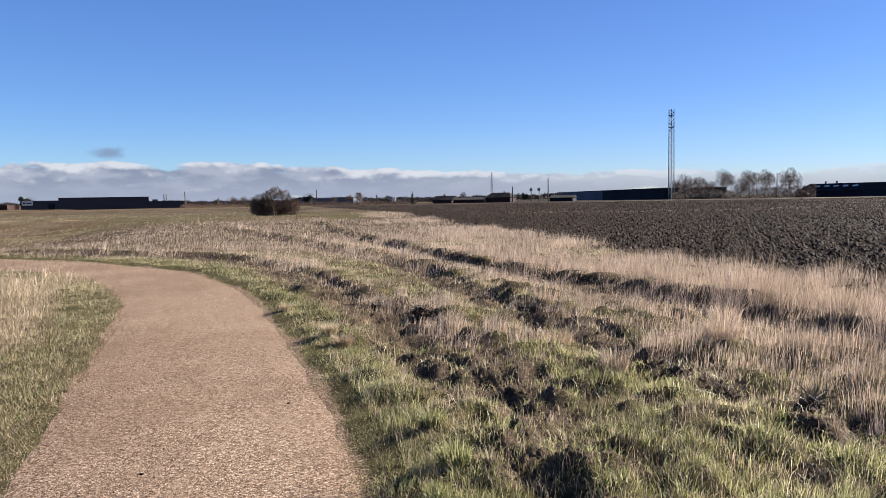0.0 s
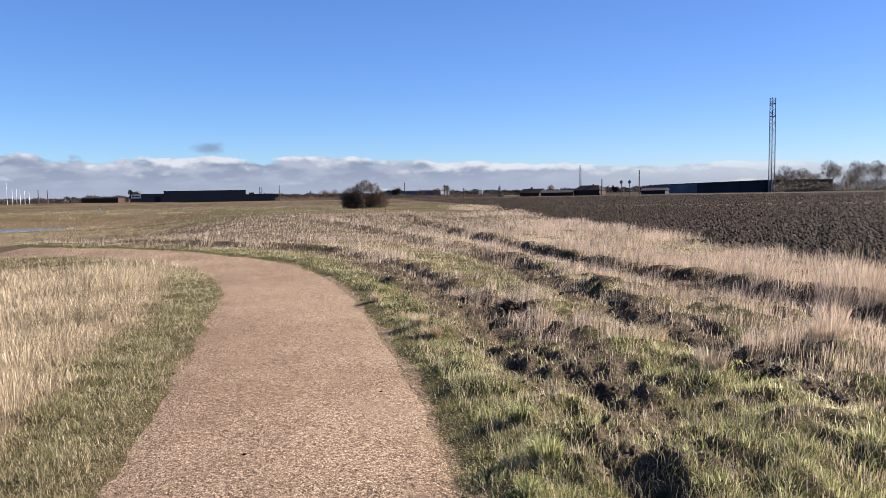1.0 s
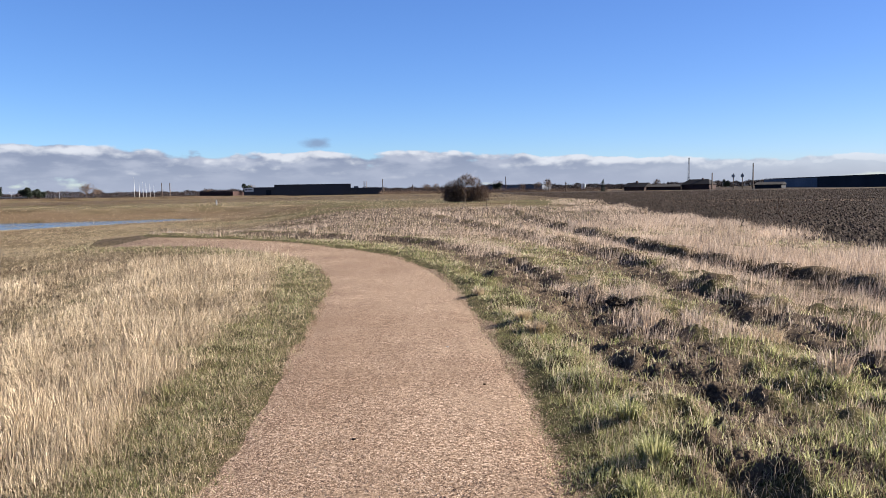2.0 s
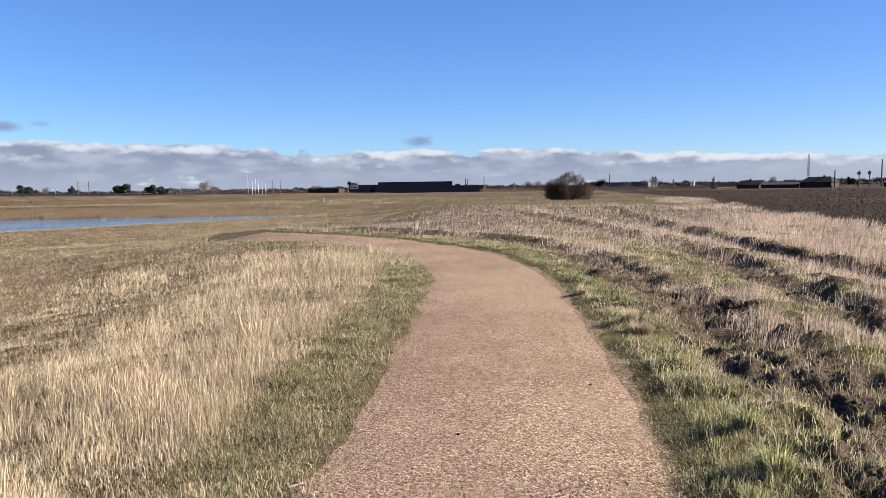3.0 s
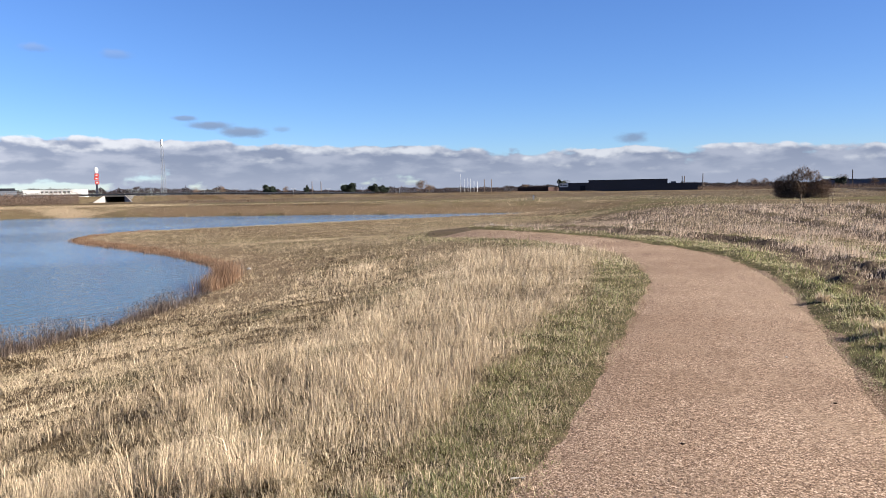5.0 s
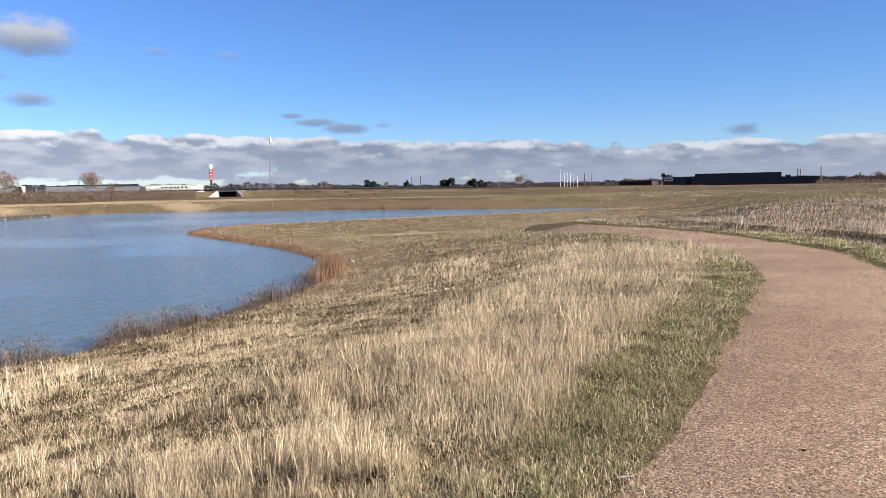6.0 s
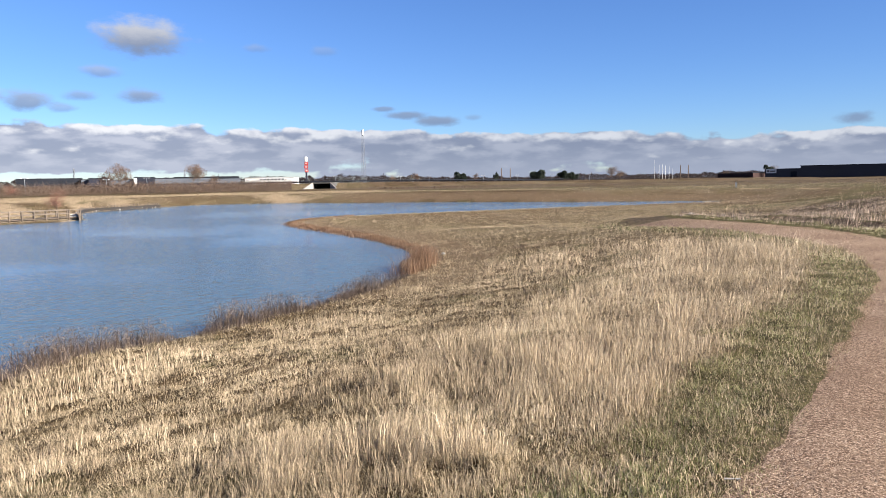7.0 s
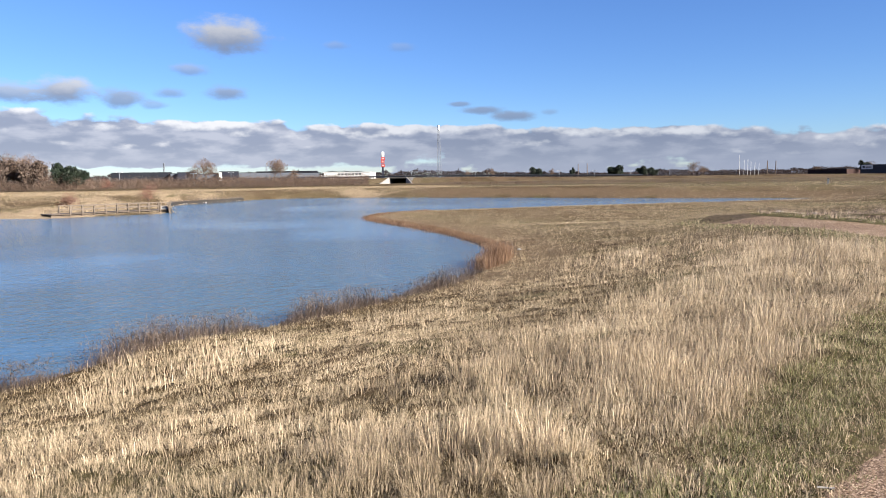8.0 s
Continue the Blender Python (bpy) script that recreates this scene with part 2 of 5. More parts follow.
THATCH = blade_material("matted_thatch", [(0.0, (0.045, 0.035, 0.021)), (0.3, (0.175, 0.134, 0.082)), (0.65, (0.37, 0.29, 0.185)), (1.0, (0.60, 0.485, 0.33))])
MATTED = blade_material("matted_straw", [(0.0, (0.09, 0.067, 0.042)), (0.4, (0.21, 0.16, 0.10)), (0.8, (0.35, 0.27, 0.175)), (1.0, (0.48, 0.38, 0.25))])
STEMS = blade_material("dead_stems", [(0.0, (0.024, 0.0168, 0.0136)), (0.5, (0.068, 0.0464, 0.0352)), (1.0, (0.152, 0.112, 0.084))], 0.1)
REED = blade_material("reed", [(0.0, (0.06, 0.034, 0.02)), (0.5, (0.165, 0.096, 0.056)), (1.0, (0.30, 0.19, 0.115))], 0.3)
TWIG = blade_material("bare_twigs", [(0.0, (0.04, 0.027, 0.02)), (0.5, (0.115, 0.076, 0.054)), (1.0, (0.22, 0.155, 0.115))], 0.05, 0.85)
NEEDLE = blade_material("evergreen_needles", [(0.0, (0.004, 0.008, 0.004)), (0.5, (0.010, 0.018, 0.009)), (1.0, (0.024, 0.034, 0.016))], 0.1)
WOOD = blade_material("far_bare_wood", [(0.0, (0.0112, 0.0088, 0.0096)), (0.5, (0.0272, 0.0208, 0.0216)), (1.0, (0.056, 0.0432, 0.04))], 0.0, 0.9)
BARK = plain("bark", (0.096, 0.072, 0.056), 0.9, 0, 8.0, 0.4, 0.5)
CLOD = blade_material("clod_soil", [(0.0, (0.012, 0.0085, 0.0065)), (0.5, (0.035, 0.025, 0.019)), (0.85, (0.064, 0.047, 0.037)), (1.0, (0.11, 0.085, 0.068))], 0.0, 0.95)
MUD = blade_material("wet_mud", [(0.0, (0.02, 0.014, 0.0095)), (0.5, (0.058, 0.041, 0.028)), (0.9, (0.11, 0.08, 0.057)), (1.0, (0.16, 0.12, 0.088))], 0.0, 0.9)
PEBBLE = blade_material("pebble", [(0.0, (0.04, 0.026, 0.019)), (0.35, (0.17, 0.114, 0.08)), (0.75, (0.33, 0.23, 0.165)), (1.0, (0.56, 0.45, 0.345))], 0.0, 0.85)

# ---- shapes of the land ----
TABLE = np.random.RandomState(7).rand(256, 256)


def lattice(x, y, seed=0):
    """Smooth noise of cell size 1 in 0..1."""
    x, y = np.asarray(x, float) + seed * 17.31, np.asarray(y, float) + seed * 9.77
    xi, yi = np.floor(x).astype(int), np.floor(y).astype(int)
    u, v = x - xi, y - yi
    u, v = u * u * (3 - 2 * u), v * v * (3 - 2 * v)
    a, b, c, d = (TABLE[(xi + i) % 256, (yi + j) % 256] for i, j in ((0, 0), (1, 0), (0, 1), (1, 1)))
    return (a * (1 - u) + b * u) * (1 - v) + (c * (1 - u) + d * u) * v


def rough(x, y, seed=0, octaves=3):
    return sum(lattice(x * 2**k, y * 2**k, seed + k) * 0.5**k for k in range(octaves)) / (2 - 0.5 ** (octaves - 1))


def ease(v, lo, hi):
    w = np.clip((np.asarray(v, float) - lo) / (hi - lo), 0, 1)
    return w * w * (3 - 2 * w)


def aside(x, y, line):
    """Distance to a polyline, to its right positive, and how far along it the nearest point lies."""
    best, sign, along, run = np.full(np.shape(x), 1e9), np.ones(np.shape(x)), np.zeros(np.shape(x)), 0.0
    for (ax, ay), (bx, by) in zip(line, line[1:]):
        dx, dy = bx - ax, by - ay
        size = math.hypot(dx, dy)
        w = np.clip(((x - ax) * dx + (y - ay) * dy) / size**2, 0, 1)
        d = np.hypot(x - ax - w * dx, y - ay - w * dy)
        near = d < best
        best, along = np.where(near, d, best), np.where(near, run + w * size, along)
        sign = np.where(near, np.where((x - ax) * dy - (y - ay) * dx >= 0, 1.0, -1.0), sign)
        run += size
    return best * sign, along


def inside(x, y, ring):
    hit = np.zeros(np.shape(x), bool)
    for (ax, ay), (bx, by) in zip(ring, ring[1:] + ring[:1]):
        if ay != by:
            hit ^= ((ay > y) != (by > y)) & (x < (bx - ax) * (y - ay) / (by - ay) + ax)
    return hit


def smooth_line(line, n=6):
    """A Catmull-Rom curve through the points."""
    p = [np.array(q, float) for q in (line[0], *line, line[-1])]
    out = []
    for a, b, c, d in zip(p, p[1:], p[2:], p[3:]):
        for k in range(n):
            t = k / n
            out.append(tuple(0.5 * (2 * b + (c - a) * t + (2 * a - 5 * b + 4 * c - d) * t * t + (3 * b - a - 3 * c + d) * t**3)))
    return out + [tuple(p[-1])]


def spot(azimuth, far):
    """A place that many degrees to the left of +y and that far off."""
    return -far * math.sin(radians(azimuth)), far * math.cos(radians(azimuth))


WATER_Z = -1.4
PATH = smooth_line([(1.2, -22), (0.4, -10), (-0.1, -4), (-0.6, 0), (-1.32, 3.3), (-1.80, 5.0), (-2.23, 6.3), (-3.05, 8.7), (-4.2, 11.7), (-5.5, 14.2),
                    (-7.2, 16.6), (-9.7, 18.8), (-13.2, 21.3), (-16.9, 22.8), (-19.8, 24.2), (-21.8, 26.4), (-23.2, 29.6), (-24.2, 33.0), (-25.0, 36.0)])
GRAVEL_END = 54.0  # metres along the path where gravel gives way to trodden earth
RUT = smooth_line([(-14.5, 25.2), (-9.0, 22.4), (-5.5, 19.3), (-3.1, 14.9), (-1.8, 12.0), (-0.65, 9.2), (0.05, 7.0), (0.45, 5.4), (0.7, 4.1), (1.2, 1.0), (1.8, -3)])
RUT_B = smooth_line([(-14, 45), (-6.5, 30), (-1.2, 17.7), (0.6, 11.4), (1.5, 8.8), (2.05, 6.9), (2.5, 5.5), (3.1, 4.2), (4.0, 1.5)])
RUT_C = smooth_line([(-11.4, 60), (-5.3, 36.6), (-1.5, 24), (0.2, 18), (1.5, 15.2), (3.0, 11.7), (3.8, 9.5), (5, 6)])
FIELD = [(14, -40), (9.4, 2), (7.1, 11.0), (6.5, 13.2), (5.7, 17.0), (4.3, 24.0), (0.4, 49.0), (-7, 99.0), (-24, 170.0)]
POND = smooth_line([(-12.4, -14), (-12.0, -4), (-12.1, -0.9), (-12.9, 0.4), (-14.0, 1.6), (-14.5, 3.9), (-15.5, 6.1), (-16.7, 8.4), (-18.6, 11.2), (-22.2, 14.6),
                    (-26, 16.7), (-30, 18.1), (-34, 19.1), (-41.2, 20.3), (-47, 20.9), (-50.6, 21.8), (-53.9, 23.6), (-57.5, 27.9), (-58.2, 33.6), (-57.2, 39.3), (-56.2, 47.5),
                    (-54.4, 57), (-52.4, 65), (-50.2, 74), (-52.5, 79.0), (-65, 71), (-79.5, 64.3), (-96, 55.7), (-113, 43.7), (-117, 34.4), (-112, 27.5),
                    (-100, 15.6), (-86, 12.2), (-75, 10.5), (-72.8, 4.8), (-72.4, 0), (-74.4, -3.2), (-90, -20), (-90, -60), (-40, -60), (-14, -30)], 4)
DAM = [spot(a, d) for a, d in ((120, 380), (92, 330), (78, 290), (65, 272), (55, 285), (45, 310), (36, 340), (28, 370))]

RAIL = [spot(a, d) for a, d in ((24, 470), (12, 420), (3, 400), (-6, 430), (-10, 520))]

TRAIL = smooth_line([spot(a, d) for a, d in ((64, 150), (56, 128), (50, 118), (44, 121), (38, 120), (32, 107), (26, 104), (18, 112))])


def height(x, y, fine=True):
    """The ground's height."""
    x, y = np.asarray(x, float), np.asarray(y, float)
    r = np.hypot(x, y)
    z = (rough(x / 22, y / 22, 3) - 0.5) * 0.28 * ease(r, 8, 40)
    shore = np.abs(aside(x, y, POND + POND[:1])[0])
    wet = inside(x, y, POND)
    az = np.degrees(np.arctan2(-x, y))
    dip = np.maximum(0.85 * ease(az, 36.5, 44) * ease(r, 24, 42), 1.2 * ease(az, 20, 31) * ease(r, 31, 46))
    dip = dip + 0.2 * ease(az, 30, 38) * ease(r, 46, 60)
    z = z - dip * (1 - ease(r, 78, 110))
    far_side = ease(x, -62, -75) * ease(r, 60, 75)
    reach = 11.5 - 3.5 * far_side
    bank = WATER_Z + 0.06 + (z - WATER_Z - 0.06) * ease(shore, -1.5, reach) ** 1.1
    bank = np.where(r < 120, np.maximum(bank, WATER_Z + 0.05 + 0.10 * ease(shore, 0.3, 3.0)), bank)
    z = np.where(wet, WATER_Z - 0.9 * ease(shore, 0, 5) + 0.06 * (1 - ease(shore, 0, 0.4)), bank)
    dam, _ = aside(x, y, DAM)
    z = z + (0.95 + 0.85 * ease(az, 44, 60)) * (1 - ease(np.abs(dam), 4, 15)) * ease(x, -150, -200)
    gate = np.hypot(x - spot(64.1, 252)[0], y - spot(64.1, 252)[1])
    z = z - (0.75 + z) * (1 - ease(gate, 9, 17))
    z = z + 0.9 * (1 - ease(np.abs(aside(x, y, RAIL)[0]), 2, 6))
    if fine:
        lat, _ = aside(x, y, PATH)
        near = 1 - ease(r, 25, 60)
        off = ease(np.abs(lat), 0.95, 1.6)
        verge = ease(lat, 0.9, 1.4) * (1 - ease(lat, 1.9, 3.2))
        z = z + near * verge * (0.03 + 0.05 * rough(x * 1.3, y * 1.3, 5, 2))
        rut = 1 - ease(np.abs(aside(x, y, RUT)[0]), 0.25, 0.75)
        rut_b = 1 - ease(np.abs(aside(x, y, RUT_B)[0]), 0.15, 0.55)
        lump = rough(x * 5, y * 5, 11, 3)
        rut_c = 1 - ease(np.abs(aside(x, y, RUT_C)[0]), 0.15, 0.6)
        sods = 0.45 + 0.55 * ease(rough(x * 0.7, y * 0.7, 15, 3), 0.3, 0.65)
        near_far = 1 - ease(r, 50, 90)
        z = z + near * ((lump - 0.62) * 0.18 * rut + (lump - 0.68) * 0.16 * rut_b) - near_far * 0.08 * rut_c
        for line, tall in ((RUT, 0.12), (RUT_B, 0.13), (RUT_C, 0.17)):
            side = -aside(x, y, line)[0]
            z = z + near_far * tall * sods * (0.3 + 0.7 * ease(r, 5.5, 9.0)) * ease(side, 0.25, 0.55) * (1 - ease(side, 0.7, 1.7))
        churn = np.maximum(rut, rut_b) * (1 - ease(r, 10, 16))
        z = z + churn * (rough(x * 11, y * 11, 19, 2) - 0.5) * 0.065
        z = z + near * off * (1 - rut) * ((rough(x * 2.1, y * 2.1, 21, 3) - 0.5) * np.where(lat > 0, 0.11, 0.05))
        bumpy = (1 - ease(r, 12, 20)) * ease(np.abs(lat), 1.15, 1.7) * np.where(lat > 0, 0.12, 0.03)
        z = z + bumpy * (ease(rough(x * 3.4, y * 3.4, 23, 2), 0.25, 0.8) - 0.45)
        field = aside(x, y, FIELD)[0]
        tilled = ease(field, 0.3, 1.5) * (1 - ease(r, 60, 200))
        z = z + tilled * ((lump - 0.5) * 0.12 + 0.05 * np.sin((x * 0.93 - y * 0.36) * 2 * math.pi / 0.9))
        z = z - 0.03 * (1 - ease(np.abs(lat), 0.5, 0.75))
    return z


def az_of(x, y):
    return np.degrees(np.arctan2(-x, y))


def fringe_of(x, y, lat):
    """The band of tall bleached grass left of the path."""
    return ease(-lat, 1.7, 2.3) * (1 - ease(-lat, 4.0, 6.5)) * ease(y, 2.0, 4.5) * (1 - ease(y, 15, 19)) * (0.65 + 0.35 * ease(rough(x * 0.6, y * 0.6, 87, 2), 0.3, 0.55))


def cover(x, y):
    """How green, muddy and tilled the ground is."""
    lat, run = aside(x, y, PATH)
    r = np.hypot(x, y)
    wave = rough(x * 0.8, y * 0.8, 31, 3)
    verge_r = ease(lat, 0.8, 1.1) * (1 - ease(lat, 1.7 + wave, 2.5 + wave))
    verge_l = ease(-lat, 0.8, 1.1) * (1 - ease(-lat, 1.3 + 0.9 * wave, 1.8 + 1.1 * wave))
    right = ease(lat, 1.2, 2.5)
    between = right * np.maximum(0.85 * ease(wave, 0.25, 0.5), 0.85 * (1 - ease(r, 7, 12))) * (1 - ease(lat, 4.5, 7))
    low = 0.6 * (1 - right) * ease(wave, 0.5, 0.75)
    green = np.maximum.reduce([verge_r * 0.95, verge_l * 0.75 * ease(wave, 0.05, 0.35), between, low])
    rut = 1 - ease(np.abs(aside(x, y, RUT)[0]), 0.3, 0.92)
    rut_b = 1 - ease(np.abs(aside(x, y, RUT_B)[0]), 0.15, 0.55)
    rut_c = 0.75 * (1 - ease(np.abs(aside(x, y, RUT_C)[0]), 0.15, 0.6))
    mud = np.maximum.reduce([rut, rut_b, rut_c]) * ease(rough(x * 1.7, y * 1.7, 41, 3) + 0.35 * (rough(x * 0.35, y * 0.35, 43, 2) - 0.5), 0.20, 0.37) * (1 - ease(r, 34, 60))
    holes = 0.8 * ease(rough(x * 2.0, y * 2.0, 45, 3), 0.60, 0.70) * ease(lat, 1.6, 2.4) * (1 - ease(lat, 5.0, 7.5)) * (1 - ease(r, 16, 26))
    lane = 0.50 * (1 - ease(np.abs(lat), 0.8, 1.3)) * ease(run, GRAVEL_END - 2, GRAVEL_END)
    holes = np.maximum(holes, lane)
    mud = np.maximum(mud * (1 - 0.55 * (1 - ease(r, 5.0, 7.0)) * ease(rough(x * 2.3, y * 2.3, 47, 2), 0.35, 0.6)), holes)
    field = aside(x, y, FIELD)[0]
    tilled = ease(field, 0.0, 1.2) * (1 - ease(r, 420, 520))
    return green, mud, tilled


# ---- building helpers ----
def link_mesh(name, verts, faces, mat, parent=None, label="", smooth=False):
    me = bpy.data.meshes.new(name)
    me.from_pydata([tuple(v) for v in verts], [], [tuple(f) for f in faces])
    me.materials.append(mat)
    if smooth:
        me.shade_smooth()
    ob = new(name, me)
    ob.parent = parent
    return tagged(ob, label)


def big_mesh(name, verts, corners, sizes, mat, smooth=False):
    """A mesh from arrays: vertex places, the corners' vertices and each face's number of corners."""
    me = bpy.data.meshes.new(name)
    me.vertices.add(len(verts))
    me.vertices.foreach_set("co", np.asarray(verts, np.float32).ravel())
    me.loops.add(len(corners))
    me.loops.foreach_set("vertex_index", np.asarray(corners, np.int32))
    me.polygons.add(len(sizes))
    me.polygons.foreach_set("loop_start", np.r_[0, np.cumsum(sizes)[:-1]].astype(np.int32))
    me.polygons.foreach_set("loop_total", np.asarray(sizes, np.int32))
    me.update(calc_edges=True)
    me.materials.append(mat)
    if smooth:
        me.shade_smooth()
    return new(name, me)


def part(name, bm, mat, parent=None, label="", smooth=False):
    me = bpy.data.meshes.new(name)
    bm.to_mesh(me)
    bm.free()
    me.materials.append(mat)
    if smooth:
        me.shade_smooth()
    ob = new(name, me)
    ob.parent = parent
    return tagged(ob, label)


def box(bm, x0, x1, y0, y1, z0, z1, bevel=0.0):
    made = bmesh.ops.create_cube(bm, size=1.0, matrix=Matrix.Translation(((x0 + x1) / 2, (y0 + y1) / 2, (z0 + z1) / 2)) @ Matrix.Diagonal((x1 - x0, y1 - y0, z1 - z0, 1)))
    if bevel:
        edges = {e for v in made["verts"] for e in v.link_edges}
        bmesh.ops.bevel(bm, geom=list(edges), offset=bevel, segments=2, affect="EDGES")
    return bm


def boxed(x0, x1, y0, y1, z0, z1, bevel=0.0):
    return box(bmesh.new(), x0, x1, y0, y1, z0, z1, bevel)


def tube(bm, a, b, ra, rb, sides=8):
    """A tapered round bar from a to b."""
    a, b = Vector(a), Vector(b)
    turn = (b - a).to_track_quat("Z", "Y").to_matrix().to_4x4()
    bmesh.ops.create_cone(bm, cap_ends=True, segments=sides, radius1=ra, radius2=rb, depth=(b - a).length, matrix=Matrix.Translation((a + b) / 2) @ turn)
    return bm


def empty(name, x, y, z, turn=0.0, label="", category="", group="", kind=""):
    ob = new(name)
    ob.matrix_world = pose(x, y, z, 0, 0, turn)
    return tagged(ob, label, category, group, kind)


def ground_at(x, y):
    return float(height(np.array([x]), np.array([y]))[0])


# ---- ground, path, water ----
AZ0, AZ_STEP = -42.0, 0.4
FINE_AZ = np.arange(AZ0, 102.0, AZ_STEP)
RADII = np.concatenate([[0.05, 0.8], 1.6 * np.exp(np.arange(0, math.log(60 / 1.6), 0.011)), 60 * np.exp(np.arange(0.002, math.log(4600 / 60), 0.03))])
LAND = {}


def land(name, x, y):
    """One of the land's fields at many places, from the ground's own grid."""
    grid = LAND[name]
    i = np.clip(np.interp(np.hypot(x, y), RADII, np.arange(len(RADII))), 0, len(RADII) - 1.001)
    j = np.clip((az_of(x, y) - AZ0) / AZ_STEP, 0, len(FINE_AZ) - 1.001)
    a, b = i.astype(int), j.astype(int)
    u, v = i - a, j - b
    return (grid[a, b] * (1 - v) + grid[a, b + 1] * v) * (1 - u) + (grid[a + 1, b] * (1 - v) + grid[a + 1, b + 1] * v) * u


def cells(x, y, size, seed=0):
    """Uneven cells of about that size: distance to the cell's middle (1: about its rim), a number for each cell, and the way outward."""
    u, v = x / size, y / size
    iu, iv = np.floor(u).astype(int), np.floor(v).astype(int)
    best, mark, way = np.full(np.shape(x), 9.0), np.zeros(np.shape(x)), np.zeros(np.shape(x))
    for di in (-1, 0, 1):
        for dj in (-1, 0, 1):
            p, q = (iu + di + 31 * seed) % 256, (iv + dj + 57 * seed) % 256
            dx, dy = u - (iu + di + TABLE[p, q]), v - (iv + dj + TABLE[q, (p + 77) % 256])
            d = np.hypot(dx, dy)
            near = d < best
            best, mark, way = np.where(near, d, best), np.where(near, TABLE[(p + 101) % 256, (q + 13) % 256], mark), np.where(near, np.arctan2(dy, dx), way)
    return best / 0.7, mark, way


def build_ground():
    az = np.radians(np.r_[FINE_AZ, np.arange(102.0, 317.9, 6.0)])
    A, R = np.meshgrid(az, RADII)
    x, y = -R * np.sin(A), R * np.cos(A)
    z = height(x, y)
    n_r, n_a = x.shape
    i = np.arange(n_r - 1)[:, None] * n_a
    j = np.arange(n_a)[None]
    k = (j + 1) % n_a
    quads = np.stack([i + j, i + k, i + n_a + k, i + n_a + j], -1)[..., ::-1].reshape(-1, 4)
    verts = np.stack([x, y, z], -1).reshape(-1, 3)
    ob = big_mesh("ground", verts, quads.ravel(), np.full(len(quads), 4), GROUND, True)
    green, mud, tilled = cover(x, y)
    lat, run = aside(x, y, PATH)
    shore = np.abs(aside(x, y, POND + POND[:1])[0]) * np.where(inside(x, y, POND), -1, 1)
    beyond = ease(R, 55, 80) * (shore > 0)
    uneven = rough(x / 14, y / 14, 33, 3)
    front = 1 - ease(az_of(x, y), 60, 68)
    green = np.maximum(green, 0.85 * front * beyond * ease(shore, 9, 15) * (1 - ease(shore, 34 + 16 * uneven, 44 + 16 * uneven)) * ease(uneven, 0.25, 0.5))
    tawny = front * beyond * np.maximum(0.75 * (1 - ease(shore, 5, 9)), 0.6 * ease(rough(x / 40, y / 9, 35, 2), 0.5, 0.62) * ease(shore, 40, 60))
    tawny = np.maximum(tawny, (R > 18) * (R < 60) * (lat < -2) * (1 - ease(np.abs(shore), 1.5, 4.5)) * 0.8)
    LAND.update(z=z, green=green, mud=mud, tilled=tilled, lat=lat, run=run, shore=shore, field=aside(x, y, FIELD)[0],
                rut=aside(x, y, RUT)[0], rut_b=aside(x, y, RUT_B)[0], rut_c=aside(x, y, RUT_C)[0])
    paint = ob.data.color_attributes.new("cover", "FLOAT_COLOR", "POINT")
    pale = ease(az_of(x, y), 58, 66) * (x < -66) * (x > -190) * (1 - ease(np.abs(shore), 14, 60)) * (0.15 + 0.55 * ease(rough(x / 16, y / 5, 88, 2), 0.35, 0.6))
    pale = np.maximum(pale, 0.7 * (1 - ease(np.abs(aside(x, y, TRAIL)[0]), 0.5, 1.3)) * (R > 60))
    paint.data.foreach_set("color", np.stack([green, mud, tilled, pale], -1).astype(np.float32).ravel())
    ob.data.attributes.new("tawny", "FLOAT", "POINT").data.foreach_set("value", tawny.astype(np.float32).ravel())
    spill = ob.data.attributes.new("gravel", "FLOAT", "POINT")
    spill.data.foreach_set("value", ((1 - ease(np.abs(lat) + 0.35 * (rough(x * 1.2, y * 1.2, 55, 3) - 0.5), 0.92, 1.18)) * (1 - ease(run, GRAVEL_END - 2, GRAVEL_END))).astype(np.float32).ravel())
    return tagged(ob, "rough winter meadow of thatch, mud and tilled brown soil", "ground", kind="structure")


